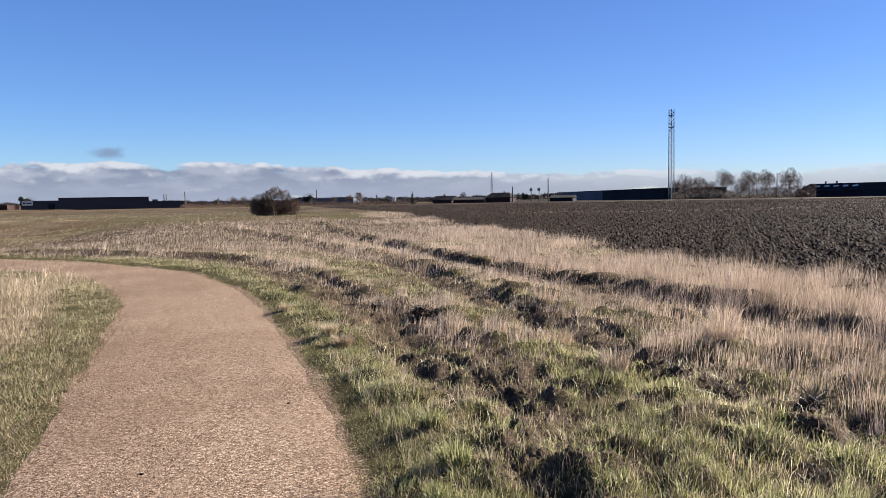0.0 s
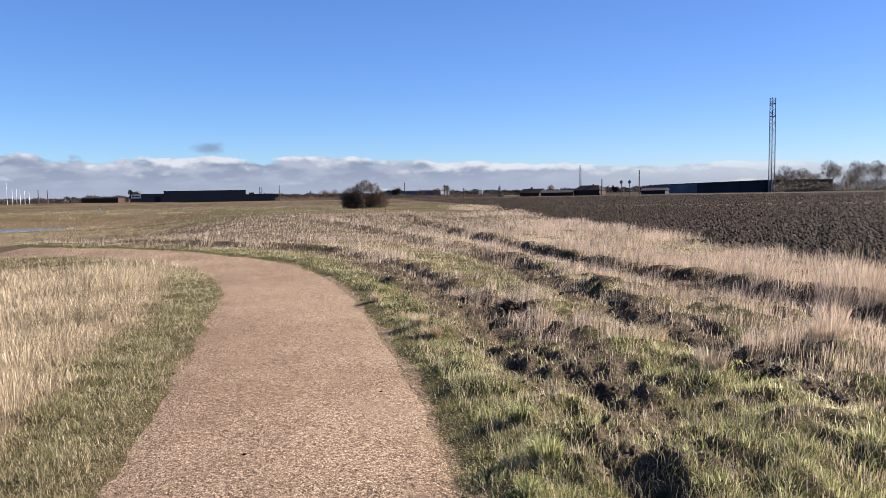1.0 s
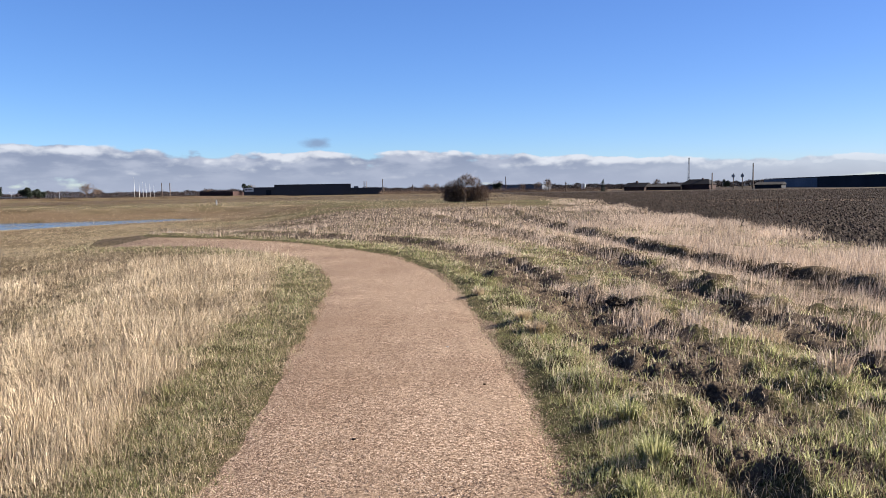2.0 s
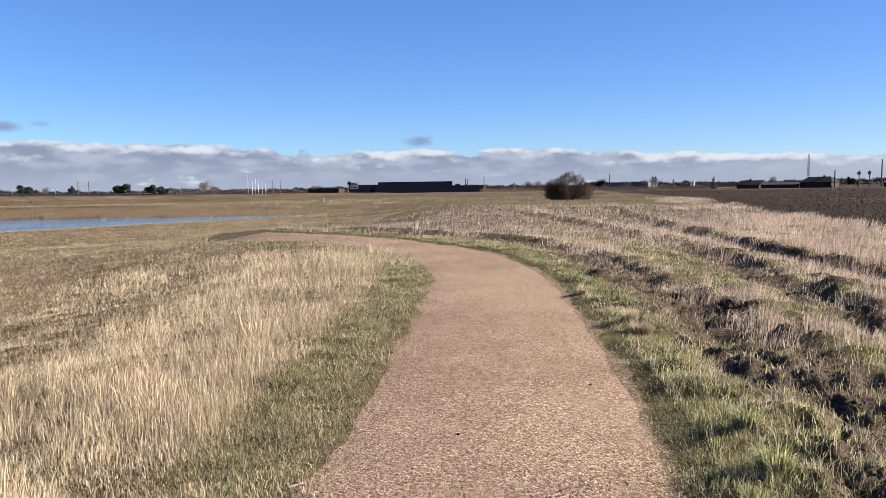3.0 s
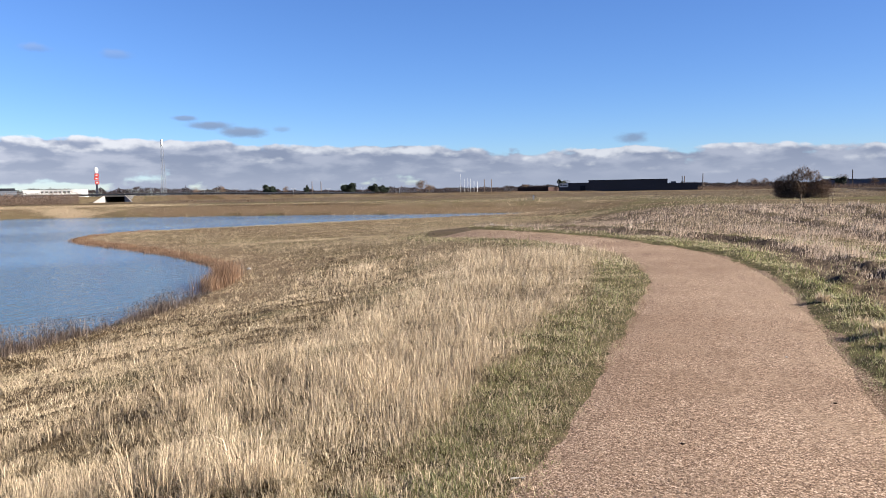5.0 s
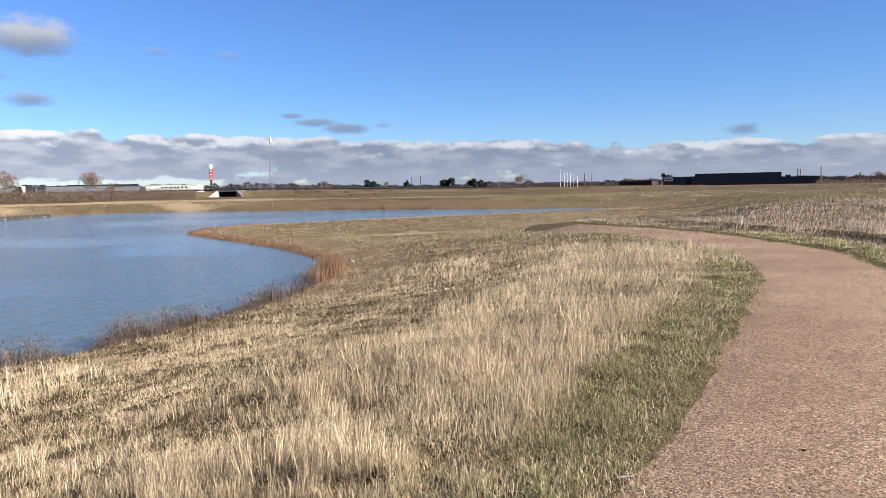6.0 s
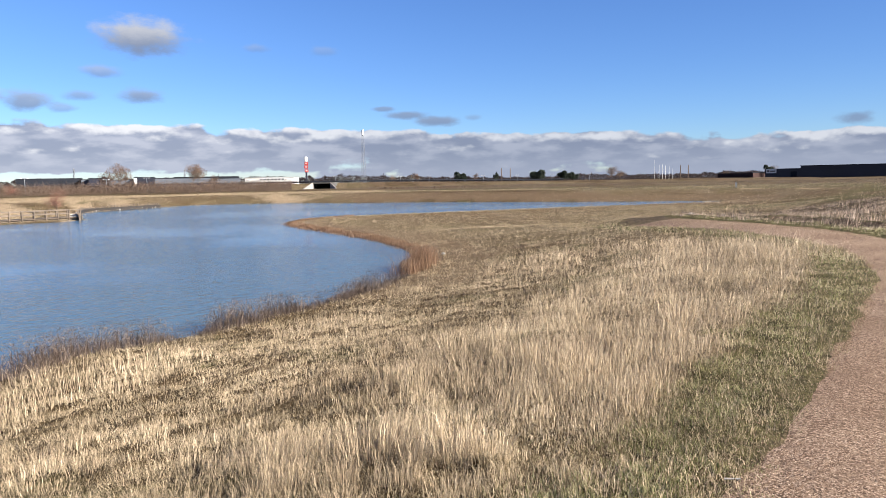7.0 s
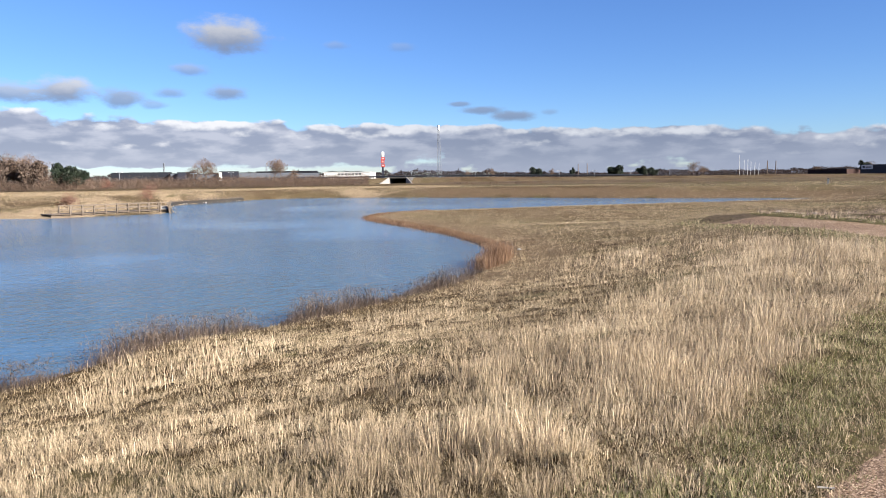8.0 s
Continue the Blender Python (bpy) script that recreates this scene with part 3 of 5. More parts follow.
def build_path():
    line = np.array(smooth_line(PATH, 6))
    line = line[: int(np.searchsorted(np.cumsum(np.linalg.norm(np.diff(line, axis=0), axis=1)), GRAVEL_END))]
    step = np.gradient(line, axis=0)
    side = np.stack([step[:, 1], -step[:, 0]], -1) / np.linalg.norm(step, axis=1)[:, None]
    across = np.array([-1.0, -0.95, -0.85, -0.6, -0.3, 0.0, 0.3, 0.6, 0.85, 0.95, 1.0])
    run = np.r_[0, np.cumsum(np.linalg.norm(np.diff(line, axis=0), axis=1))]
    half_l = 1.08 + 0.10 * (rough(run * 2.2, run * 0, 51, 4) - 0.5) * 2
    half_r = 1.08 + 0.10 * (rough(run * 2.2, run * 0 + 5, 52, 4) - 0.5) * 2
    half = np.where(across[None] < 0, half_l[:, None], half_r[:, None])
    xy = line[:, None] + side[:, None] * (across[None, :, None] * half[..., None])
    z = height(xy[..., 0], xy[..., 1], False) + 0.011 * (1 - np.abs(across) ** 4)[None] - 0.007 * ease(np.abs(across), 0.9, 1.0)[None]
    z = z + 0.012 * (rough(xy[..., 0] * 1.5, xy[..., 1] * 1.5, 61, 2) - 0.5) * (np.abs(across) < 0.9)[None]
    n, m = z.shape
    i, j = np.arange(n - 1)[:, None] * m, np.arange(m - 1)[None]
    quads = np.stack([i + j, i + m + j, i + m + j + 1, i + j + 1], -1)[..., ::-1].reshape(-1, 4)
    ob = big_mesh("path", np.concatenate([xy, z[..., None]], -1).reshape(-1, 3), quads.ravel(), np.full(len(quads), 4), GRAVEL, True)
    return tagged(ob, "curving footpath of packed pinkish beige gravel", "path", kind="structure")


build_ground()
build_path()
tagged(link_mesh("water", [(-135, -75, WATER_Z), (-8, -75, WATER_Z), (-8, 95, WATER_Z), (-135, 95, WATER_Z)], [(0, 1, 2, 3)], WATER),
       "blue rippled pond water reflecting the clear sky", "water", kind="structure")

# ---- grass ----
RNG = np.random.RandomState(11)


def blades(name, x, y, tall, wide, lean, mat, label, category="grass", bent=True, tilt=None, spread=0.5):
    """Tapering blades, one island each: a bent blade is a quad and a tip, a plain one a single tip."""
    n = len(x)
    z = land("z", x, y) - 0.008
    turn = RNG.uniform(0, 2 * math.pi, n)
    face = np.stack([np.cos(turn), np.sin(turn), np.zeros(n)], -1)
    tilt = RNG.uniform(0, 2 * math.pi, n) if tilt is None else tilt + RNG.normal(0, spread, n)
    fall = np.stack([np.cos(tilt), np.sin(tilt), np.zeros(n)], -1)
    root = np.stack([x, y, z], -1)
    out = np.clip(lean * RNG.uniform(0.2, 1.0, n), 0, 0.97)
    tip = root + fall * (out * tall)[:, None]
    tip[:, 2] += tall * np.sqrt(1 - out**2)
    w = (wide * RNG.uniform(0.6, 1.3, n) * 0.5)[:, None]
    if bent:
        mid = root + fall * (out * 0.28 * tall)[:, None]
        mid[:, 2] += tall * (0.56 * np.sqrt(1 - out**2) + 0.08)
        verts = np.stack([root - face * w, root + face * w, mid + face * w * 0.85, mid - face * w * 0.85, tip], 1)
        corners = (np.arange(n)[:, None] * 5 + np.array([[0, 1, 2, 3, 3, 2, 4]])).ravel()
        sizes = np.tile([4, 3], n)
    else:
        verts = np.stack([root - face * w, root + face * w, tip], 1)
        corners, sizes = np.arange(3 * n), np.full(n, 3)
    ob = big_mesh(name, verts.reshape(-1, 3), corners, sizes, mat)
    return tagged(ob, label, category, kind="stuff")


def sward(name, keep, x, y, tall, wide, lean, mat, label, tilt=None, spread=0.5, near=7.5):
    """Blades at the kept places, bent ones close by, plain ones farther off."""
    close = np.hypot(x, y) < near
    for bent in (True, False):
        s = keep & (close == bent)
        if s.any():
            blades(name, x[s], y[s], tall[s], wide[s], lean[s] if isinstance(lean, np.ndarray) else lean, mat, label, bent=bent, tilt=None if tilt is None else tilt[s], spread=spread)


def scatter(n, lo, hi, az0=-42.0, az1=100.0, power=0.8):
    """Places over the seen sector, thinner with distance."""
    r = lo * (hi / lo) ** (RNG.rand(n) ** power)
    a = np.radians(RNG.uniform(az0, az1, n))
    return -r * np.sin(a), r * np.cos(a)


def blown(way, heading, wind):
    """Ways outward from the tussocks' middles, turned downwind."""
    return np.arctan2(np.sin(way) * (1 - wind) + wind * np.sin(heading), np.cos(way) * (1 - wind) + wind * np.cos(heading))


STANDS = ((-16.2, 14.8, 2.6), (-14.4, 13.2, 1.8), (-9.8, 15.2, 2.8), (-12.0, 15.6, 1.6), (-5.9, 7.0, 1.5), (-4.6, 4.6, 1.0), (-4.4, 2.2, 1.2), (-6.6, 4.0, 1.8), (-11.2, 2.0, 0.9), (-12.0, 5.4, 1.4), (-8.8, 8.6, 1.2), (-7.4, 10.6, 1.3))
WIND = math.radians(12)


def grow_slope():
    """The slope between path and pond: a low matted undergrowth, and bleached stalks in tussocks over it."""
    x, y = scatter(1500000, 1.9, 78.0, 4.0, 100.0, 0.72)
    lat, shore = land("lat", x, y), land("shore", x, y)
    ok = (lat < -1.0) & (shore > 0.15)
    x, y, lat, shore = x[ok], y[ok], lat[ok], shore[ok]
    n, r, dice = len(x), np.hypot(x, y), RNG.rand(len(x))
    wave = rough(x * 0.8, y * 0.8, 31, 3)
    verge = (1 - ease(-lat - 1.0, 0.35 + 0.7 * wave, 0.9 + 0.9 * wave)) * (1 - 0.9 * ease(r, 13, 18))
    patch, bare = rough(x * 0.33, y * 0.33, 91, 3), rough(x * 1.1, y * 1.1, 85, 3)
    stand = np.zeros(n)
    for px, py, pr in STANDS:
        stand = np.maximum(stand, 1 - ease(np.hypot(x - px, y - py) / pr + 0.9 * (bare - 0.5), 0.25, 1.1))
    stand = np.maximum(stand, fringe_of(x, y, lat))
    d, mark, way = cells(x, y, 0.26, 3)
    _, mark2, _ = cells(x, y, 0.9, 5)
    wide = np.maximum(0.0016, r * 0.00040)
    low = dice < 0.54
    sward("dry_grass", low & (RNG.rand(n) > verge * 0.8), x, y, (0.04 + 0.075 * mark) * RNG.uniform(0.5, 1.3, n), wide * 1.35, 0.98, THATCH, "low matted undergrowth of the slope above the pond", way, 1.2, 5.0)
    lush = np.clip(0.25 + 0.85 * stand + 1.2 * (patch - 0.45) + 0.6 * (mark2 - 0.5), 0.0, 1)
    odds = np.clip(1.2 - 0.9 * d, 0, 1) * (0.30 + 0.70 * lush) * (0.15 + 0.85 * (mark > 0.32)) * (0.45 + 0.55 * ease(mark2 + stand, 0.15, 0.45)) * (1 - verge)
    tall = (0.05 + 0.08 * mark ** 1.3 + 0.05 * lush + (0.12 + 0.10 * ease(r, 10, 16)) * stand * (0.35 + mark)) * RNG.uniform(0.45, 1.15, n) * (0.7 + 0.3 * ease(r, 2.5, 5)) * (0.55 + 0.45 * ease(shore, 0.3, 2.5))
    lean = np.where(RNG.rand(n) < 0.38, 0.97, 0.32 + 0.5 * np.minimum(d, 1))
    odds = np.maximum(odds, 0.8 * fringe_of(x, y, lat) * (1 - verge))
    pick, faded = ~low & (RNG.rand(n) < odds), RNG.rand(n) < ease(r, 15, 28) * (1 - stand)
    sward("dry_grass", pick & ~faded, x, y, tall, wide, lean, STRAW, "bleached straw-coloured grass in tussocks above the pond", blown(way, WIND + 0.3, 0.25), 0.9)
    sward("dry_grass", pick & faded, x, y, tall, wide, lean, MATTED, "tawny grass in low tussocks towards the water", blown(way, WIND + 0.3, 0.25), 0.9)


def grow_verges():
    """Short winter grass along both sides of the gravel."""
    x, y = scatter(700000, 2.0, 34.0, -42, 100, 1.05)
    lat = land("lat", x, y)
    ok = (np.abs(lat) > 0.7) & (lat > -3.2) & (lat < 3.4) & (land("shore", x, y) > 0.3)
    x, y, lat = x[ok], y[ok], lat[ok]
    n, r = len(x), np.hypot(x, y)
    wave, edge = rough(x * 0.8, y * 0.8, 31, 3), np.abs(lat) - 1.02 + 0.55 * (rough(x * 1.4, y * 1.4, 71, 3) - 0.5)
    d, mark, way = cells(x, y, 0.15, 7)
    reach = np.where(lat < 0, 1 - ease(-lat - 1.0, 0.4 + 0.7 * wave, 1.0 + 0.9 * wave), 1 - ease(lat - 1.0, 0.25 + 0.5 * wave, 0.7 + 0.7 * wave))
    odds = ease(edge, -0.2, 0.15) * reach * np.clip(1.2 - 0.55 * d, 0, 1) * (0.35 + 0.65 * (mark > 0.2)) * (1 - 0.8 * land("mud", x, y)) * (1 - 0.8 * ease(r, 13, 18) * (lat < 0))
    right = lat > 0
    tall = (0.030 + 0.038 * mark + 0.010 * right * (0.3 + mark)) * RNG.uniform(0.5, 1.3, n) * (0.5 + 0.5 * ease(edge, 0, 0.4)) * (1 + 2.4 * ease(r, 13, 22) * ~right)
    sward("green_grass", RNG.rand(n) < odds, x, y, tall, np.maximum(0.0034, r * 0.00075), 0.85, GREEN, "short green winter grass of the verges with yellowed tips", way, 1.0, 4.2)
    pale = (RNG.rand(n) < np.where(right, 0.16, 0.55) * reach * ease(edge, -0.1, 0.3))
    sward("dry_straws", pale, x, y, RNG.uniform(0.03, 0.09, n), np.maximum(0.0028, r * 0.0006), 0.95, STRAW, "bleached straws among the short verge grass", None, 0.5, 4.2)


def grow_rough():
    """The rutted ground right of the path: tussocks between churned mud, and dry grass along the ridges."""
    x, y = scatter(760000, 2.2, 62.0, -42, 62, 0.85)
    lat, field, run = land("lat", x, y), land("field", x, y), land("run", x, y)
    ok = (lat > 1.25) & (field < 0.5)
    x, y, lat, field, run = x[ok], y[ok], lat[ok], field[ok], run[ok]
    n, r, mud = len(x), np.hypot(x, y), land("mud", x, y)
    patch = rough(x * 0.28, y * 0.28, 91, 2)
    clumps = ease(rough(x * 0.8, y * 0.8, 83, 3), 0.42, 0.70)
    ridge = np.maximum.reduce([(1 - ease(np.abs(land(name, x, y) + 0.62), 0.32, 0.9)) * f for name, f in (("rut", ease(y, 6.0, 8.5)), ("rut_b", 1.0), ("rut_c", 1.0))])
    far = ease(lat, 4.2, 6.8) * (1 - ease(run, 44, 50) * 0.6)
    weedy = ease(run, 43, 48)
    d, mark, way = cells(x, y, 0.27, 11)
    wide = np.maximum(0.0021, r * 0.00058)
    sparse = np.clip(1.3 - 1.1 * d, 0, 1) * (1 - 0.78 * mud) * (0.1 + 0.9 * (mark > 0.3))
    dry = np.clip(0.10 + 0.9 * ridge * (0.3 + 0.7 * clumps) + 0.75 * far * (0.2 + 0.9 * ease(patch, 0.35, 0.6)) + 0.25 * (mark > 0.8) + 0.6 * weedy, 0, 1)
    is_dry = RNG.rand(n) < dry
    dice = RNG.rand(n)
    tall = (0.04 + 0.085 * mark) * RNG.uniform(0.4, 1.25, n)
    sward("green_grass", ~is_dry & (dice < sparse), x, y, tall, wide * 1.55, 0.95, GREEN, "green grass tussocks among churned mud", blown(way, WIND, 0.2), 0.7)
    sward("dry_grass", ~is_dry & (dice > 0.86) & (RNG.rand(n) > 0.6 * mud), x, y, RNG.uniform(0.05, 0.16, n), wide * 1.1, 0.97, STRAW, "bleached straws lying over green tussocks and mud", None)
    d, mark, way = cells(x, y, 0.55, 13)
    tall = (0.05 + 0.05 * mark + 0.20 * ridge * (0.2 + 0.8 * clumps) * (0.4 + mark) + far * (0.02 + 0.22 * ease(patch, 0.3, 0.65) * (0.2 + mark) * (0.35 + 0.8 * clumps)) + 0.09 * weedy * mark).clip(0.04) * RNG.uniform(0.5, 1.15, n)
    odds = np.clip(1.2 - 0.85 * d, 0, 1) * (0.25 + 0.75 * (mark > 0.3)) * (1 - 0.75 * mud * (1 - ridge)) * (1 - 0.2 * weedy)
    sward("dry_grass", is_dry & (dice < odds), x, y, tall, wide * 1.05, 0.25 + 0.4 * np.minimum(d, 1) + 0.45 * (RNG.rand(n) < 0.3), ROSY, "dry rosy grass bent by the wind beside the tilled field", blown(way, WIND + 1.6 * (mark - 0.5), 0.55), 0.6, 9.0)
    s = is_dry & (RNG.rand(n) < 0.33 * weedy)
    sward("dead_weeds", s, x, y, (0.08 + 0.36 * mark ** 1.5) * RNG.uniform(0.3, 1.2, n), wide * 0.9, 0.7, STEMS, "low brown dead weeds beyond the path's bend", way, 1.0)
    lying = ~is_dry & (dice < 0.30) & (RNG.rand(n) < 0.5)
    sward("dry_grass", lying, x, y, RNG.uniform(0.03, 0.08, n), wide * 1.3, 1.0, THATCH, "dull matted thatch between tussocks", None)


def grow_band():
    """Tall rosy grass along the tilled field."""
    x, y = scatter(480000, 7.0, 100.0, -42, 14, 0.8)
    field, lat = land("field", x, y), land("lat", x, y)
    ok = (field < 0.9) & (field > -6.5) & (lat > 5.0)
    x, y, field = x[ok], y[ok], field[ok]
    n, r = len(x), np.hypot(x, y)
    d, mark, way = cells(x, y, 0.8, 17)
    patch = rough(x * 0.22, y * 0.22, 93, 3)
    gap = np.minimum(np.abs(land("rut_c", x, y)), np.abs(land("rut_b", x, y)))
    thick = ease(field + 3.0 * (patch - 0.5), -5.5, -2.5) * ease(gap, 0.35, 0.9)
    odds = np.clip(1.2 - 0.8 * d, 0, 1) * thick * (0.25 + 0.75 * ease(patch, 0.36, 0.58)) * (0.3 + 0.7 * (mark > 0.25))
    tall = (0.08 + 0.26 * mark * ease(patch, 0.32, 0.62) + 0.08 * ease(field, -4, -1.0)) * RNG.uniform(0.45, 1.15, n)
    sward("dry_grass", RNG.rand(n) < odds, x, y, tall, np.maximum(0.0022, r * 0.00055), 0.25 + 0.35 * np.minimum(d, 1) + 0.45 * (RNG.rand(n) < 0.3), ROSY, "tall rosy grass leaning in the wind along the tilled field", blown(way, WIND + 1.6 * (mark - 0.5), 0.6), 0.5, 10.0)


def grow_shore():
    # dead stems and reeds along the water
    ring = np.array(POND + POND[:1])
    lens = np.linalg.norm(np.diff(ring, axis=0), axis=1)
    mid = (ring[1:] + ring[:-1]) / 2
    far = np.hypot(mid[:, 0], mid[:, 1])
    odds = lens / far * (mid[:, 1] > -7)
    n = 60000
    k = RNG.choice(len(lens), n, p=odds / odds.sum())
    w = RNG.rand(n)[:, None]
    p = ring[k] * (1 - w) + ring[k + 1] * w
    p = p + RNG.normal(0, 0.24, (n, 2)) * np.where(np.hypot(p[:, :1], p[:, 1:]) < 40, 1.0, 1.6)
    d = np.hypot(p[:, 0], p[:, 1])
    near_side = p[:, 0] > -72
    p, d = p[near_side], d[near_side]
    corner = np.hypot(p[:, 0] + 20.5, p[:, 1] - 13.2) < 1.9
    reedy = (p[:, 0] < -24) | corner
    clump = rough(p[:, 0] * 0.9, p[:, 1] * 0.9, 101, 3)
    s = reedy & (clump > 0.2) & (p[:, 1] < 31)
    blades("reeds", p[s, 0], p[s, 1], (0.2 + 0.6 * clump[s]) * RNG.uniform(0.5, 1.0, s.sum()) * np.where(corner[s], 1.5, 0.34), np.maximum(0.004, d[s] * 0.0004), 0.45, REED, "rust-brown reeds at the edge of the pond", "reeds")
    s = ~reedy & (clump > 0.3) & (RNG.rand(len(p)) < 0.95)
    tall = (0.10 + 1.25 * clump[s] ** 2.4) * RNG.uniform(0.2, 1.0, s.sum()) ** 1.2
    blades("dead_stems", p[s, 0], p[s, 1], tall, np.maximum(0.0036, d[s] * 0.00042), 0.75, STEMS, "dark dead weed stems along the shore", "weeds")
    s = np.flatnonzero(~reedy & (clump > 0.36))
    s = RNG.choice(s, min(len(s), 24000))
    m = len(s)
    c = np.stack([p[s, 0] + RNG.normal(0, 0.12, m), p[s, 1], land("z", p[s, 0], p[s, 1]) + (0.1 + 0.65 * clump[s]) * RNG.uniform(0, 1, m)], -1)
    way = RNG.normal(0, 1, (m, 3)) + np.array([0, 0, 0.8])
    way *= (RNG.uniform(0.04, 0.13, m) / np.linalg.norm(way, axis=1))[:, None]
    side = RNG.normal(0, 1, (m, 3))
    side *= (0.0055 / np.linalg.norm(side, axis=1))[:, None]
    tangle = big_mesh("dead_stems", np.stack([c - side, c + side, c + way], 1).reshape(-1, 3), np.arange(3 * m), np.full(m, 3), STEMS)
    tagged(tangle, "dark tangle of dead weeds along the shore", "weeds", kind="stuff")

    # tall pale stalks on the bank by the water
    n = 1500
    c = RNG.randint(0, 7, n)
    px = np.array([-11.4, -10.7, -11.9, -10.2, -11.0, -12.2, -9.8])[c] + RNG.normal(0, 0.32, n)
    py = np.array([1.3, 0.6, 2.0, 1.6, 2.6, 0.9, 0.2])[c] + RNG.normal(0, 0.32, n)
    ok = (RNG.rand(n) < 0.8) & ~inside(px, py, POND)
    blades("dry_grass", px[ok], py[ok], RNG.uniform(0.10, 0.42, ok.sum()), np.full(ok.sum(), 0.0042), 0.7, STRAW, "tall pale grass stalks above the shore")


grow_slope()
grow_verges()
grow_rough()
grow_band()
grow_shore()


# ---- clods, pebbles ----
def lumps(name, x, y, size, mat, label, category, flat=0.65, sink=0.25, z=None, plain_shape=False):
    """Angular lumps: each an uneven icosahedron."""
    g = (1 + 5**0.5) / 2
    base = np.array([(-1, g, 0), (1, g, 0), (-1, -g, 0), (1, -g, 0), (0, -1, g), (0, 1, g), (0, -1, -g), (0, 1, -g), (g, 0, -1), (g, 0, 1), (-g, 0, -1), (-g, 0, 1)]) / 1.9
    faces = np.array([(0, 11, 5), (0, 5, 1), (0, 1, 7), (0, 7, 10), (0, 10, 11), (1, 5, 9), (5, 11, 4), (11, 10, 2), (10, 7, 6), (7, 1, 8), (3, 9, 4), (3, 4, 2), (3, 2, 6), (3, 6, 8), (3, 8, 9), (4, 9, 5), (2, 4, 11), (6, 2, 10), (8, 6, 7), (9, 8, 1)])
    if plain_shape:
        base = np.array([(1, 0, -0.3), (0, 1, -0.3), (-1, 0, -0.3), (0, -1, -0.3), (0.15, -0.1, 1.0)])
        faces = np.array([(0, 1, 4), (1, 2, 4), (2, 3, 4), (3, 0, 4)])
    n, c = len(x), len(base)
    turn = RNG.uniform(0, 2 * math.pi, n)[:, None]
    v = base[None] * RNG.uniform(0.55, 1.25, (n, c, 1)) * RNG.uniform(0.6, 1.3, (n, 1, 3))
    vx, vy = v[..., 0] * np.cos(turn) - v[..., 1] * np.sin(turn), v[..., 0] * np.sin(turn) + v[..., 1] * np.cos(turn)
    z = land("z", x, y) if z is None else z
    half = size[:, None] * 0.5
    verts = np.stack([x[:, None] + vx * half, y[:, None] + vy * half, (z + size * flat * (0.5 - sink))[:, None] + v[..., 2] * half * flat], -1)
    corners = (np.arange(n)[:, None, None] * c + faces[None]).ravel()
    return tagged(big_mesh(name, verts.reshape(-1, 3), corners, np.full(len(faces) * n, 3), mat), label, category, kind="stuff")


def till():
    x, y = scatter(130000, 10.0, 230.0, -42, 12, 0.78)
    ok = land("field", x, y) > 0.2
    x, y = x[ok], y[ok]
    r = np.hypot(x, y)
    lumps("soil_clods", x, y, (0.06 + 0.17 * RNG.rand(len(x)) ** 2.2) * (0.65 + r / 130), CLOD, "turned clods of dark brown soil in a tilled field", "clods", 0.8, 0.2, plain_shape=True)
    x, y = scatter(110000, 2.3, 34.0, -42, 50, 0.9)
    ok = RNG.rand(len(x)) < 0.8 * (land("mud", x, y) - 0.25)
    x, y = x[ok], y[ok]
    lumps("mud_clods", x, y, (0.012 + 0.045 * RNG.rand(len(x)) ** 3.0) * (0.8 + np.hypot(x, y) / 22), MUD, "churned lumps of wet dark mud beside the path", "clods", 0.8, 0.35, plain_shape=True)
    x, y = scatter(140000, 2.2, 17.0, -10, 62, 1.0)
    lat = land("lat", x, y)
    ok = np.abs(lat) < 1.0 + 0.35 * RNG.rand(len(x))
    x, y, lat = x[ok], y[ok], lat[ok]
    size = 0.003 + 0.012 * RNG.rand(len(x)) ** 3.0 + 0.00045 * np.hypot(x, y)
    top = np.maximum(land("z", x, y), height(x, y, False) + np.where(np.abs(lat) < 1.03, 0.011 * (1 - (np.abs(lat) / 1.04).clip(0, 1) ** 4), -1.0))
    lumps("pebbles", x, y, size, PEBBLE, "loose pinkish pebbles on the gravel path", "pebbles", 0.6, 0.3, top, plain_shape=True)


till()

# ---- trees and shrubs ----
def limbs(rng, p, way, length, r, level, most, out, fork, spread, rise):
    """Forking limbs as (start, end, radius, end radius, level)."""
    steps = 2 if level < 2 else 1
    for k in range(steps):
        q = p + way * (length / steps)
        out.append((p, q, r, r * 0.75, level))
        p, r = q, r * 0.75
        way = (way + Vector(rng.normal(0, 0.10, 3)) + Vector((0, 0, rise))).normalized()
        if level < most and k == steps - 1 or (level < most and level > 0):
            for _ in range(fork[min(level, len(fork) - 1)]):
                turn = Vector(rng.normal(0, 1, 3)).normalized()
                side = (way + turn * spread * rng.uniform(0.6, 1.2)).normalized()
                limbs(rng, p, side, length * rng.uniform(0.55, 0.85), r * 0.62, level + 1, most, out, fork, spread, rise)


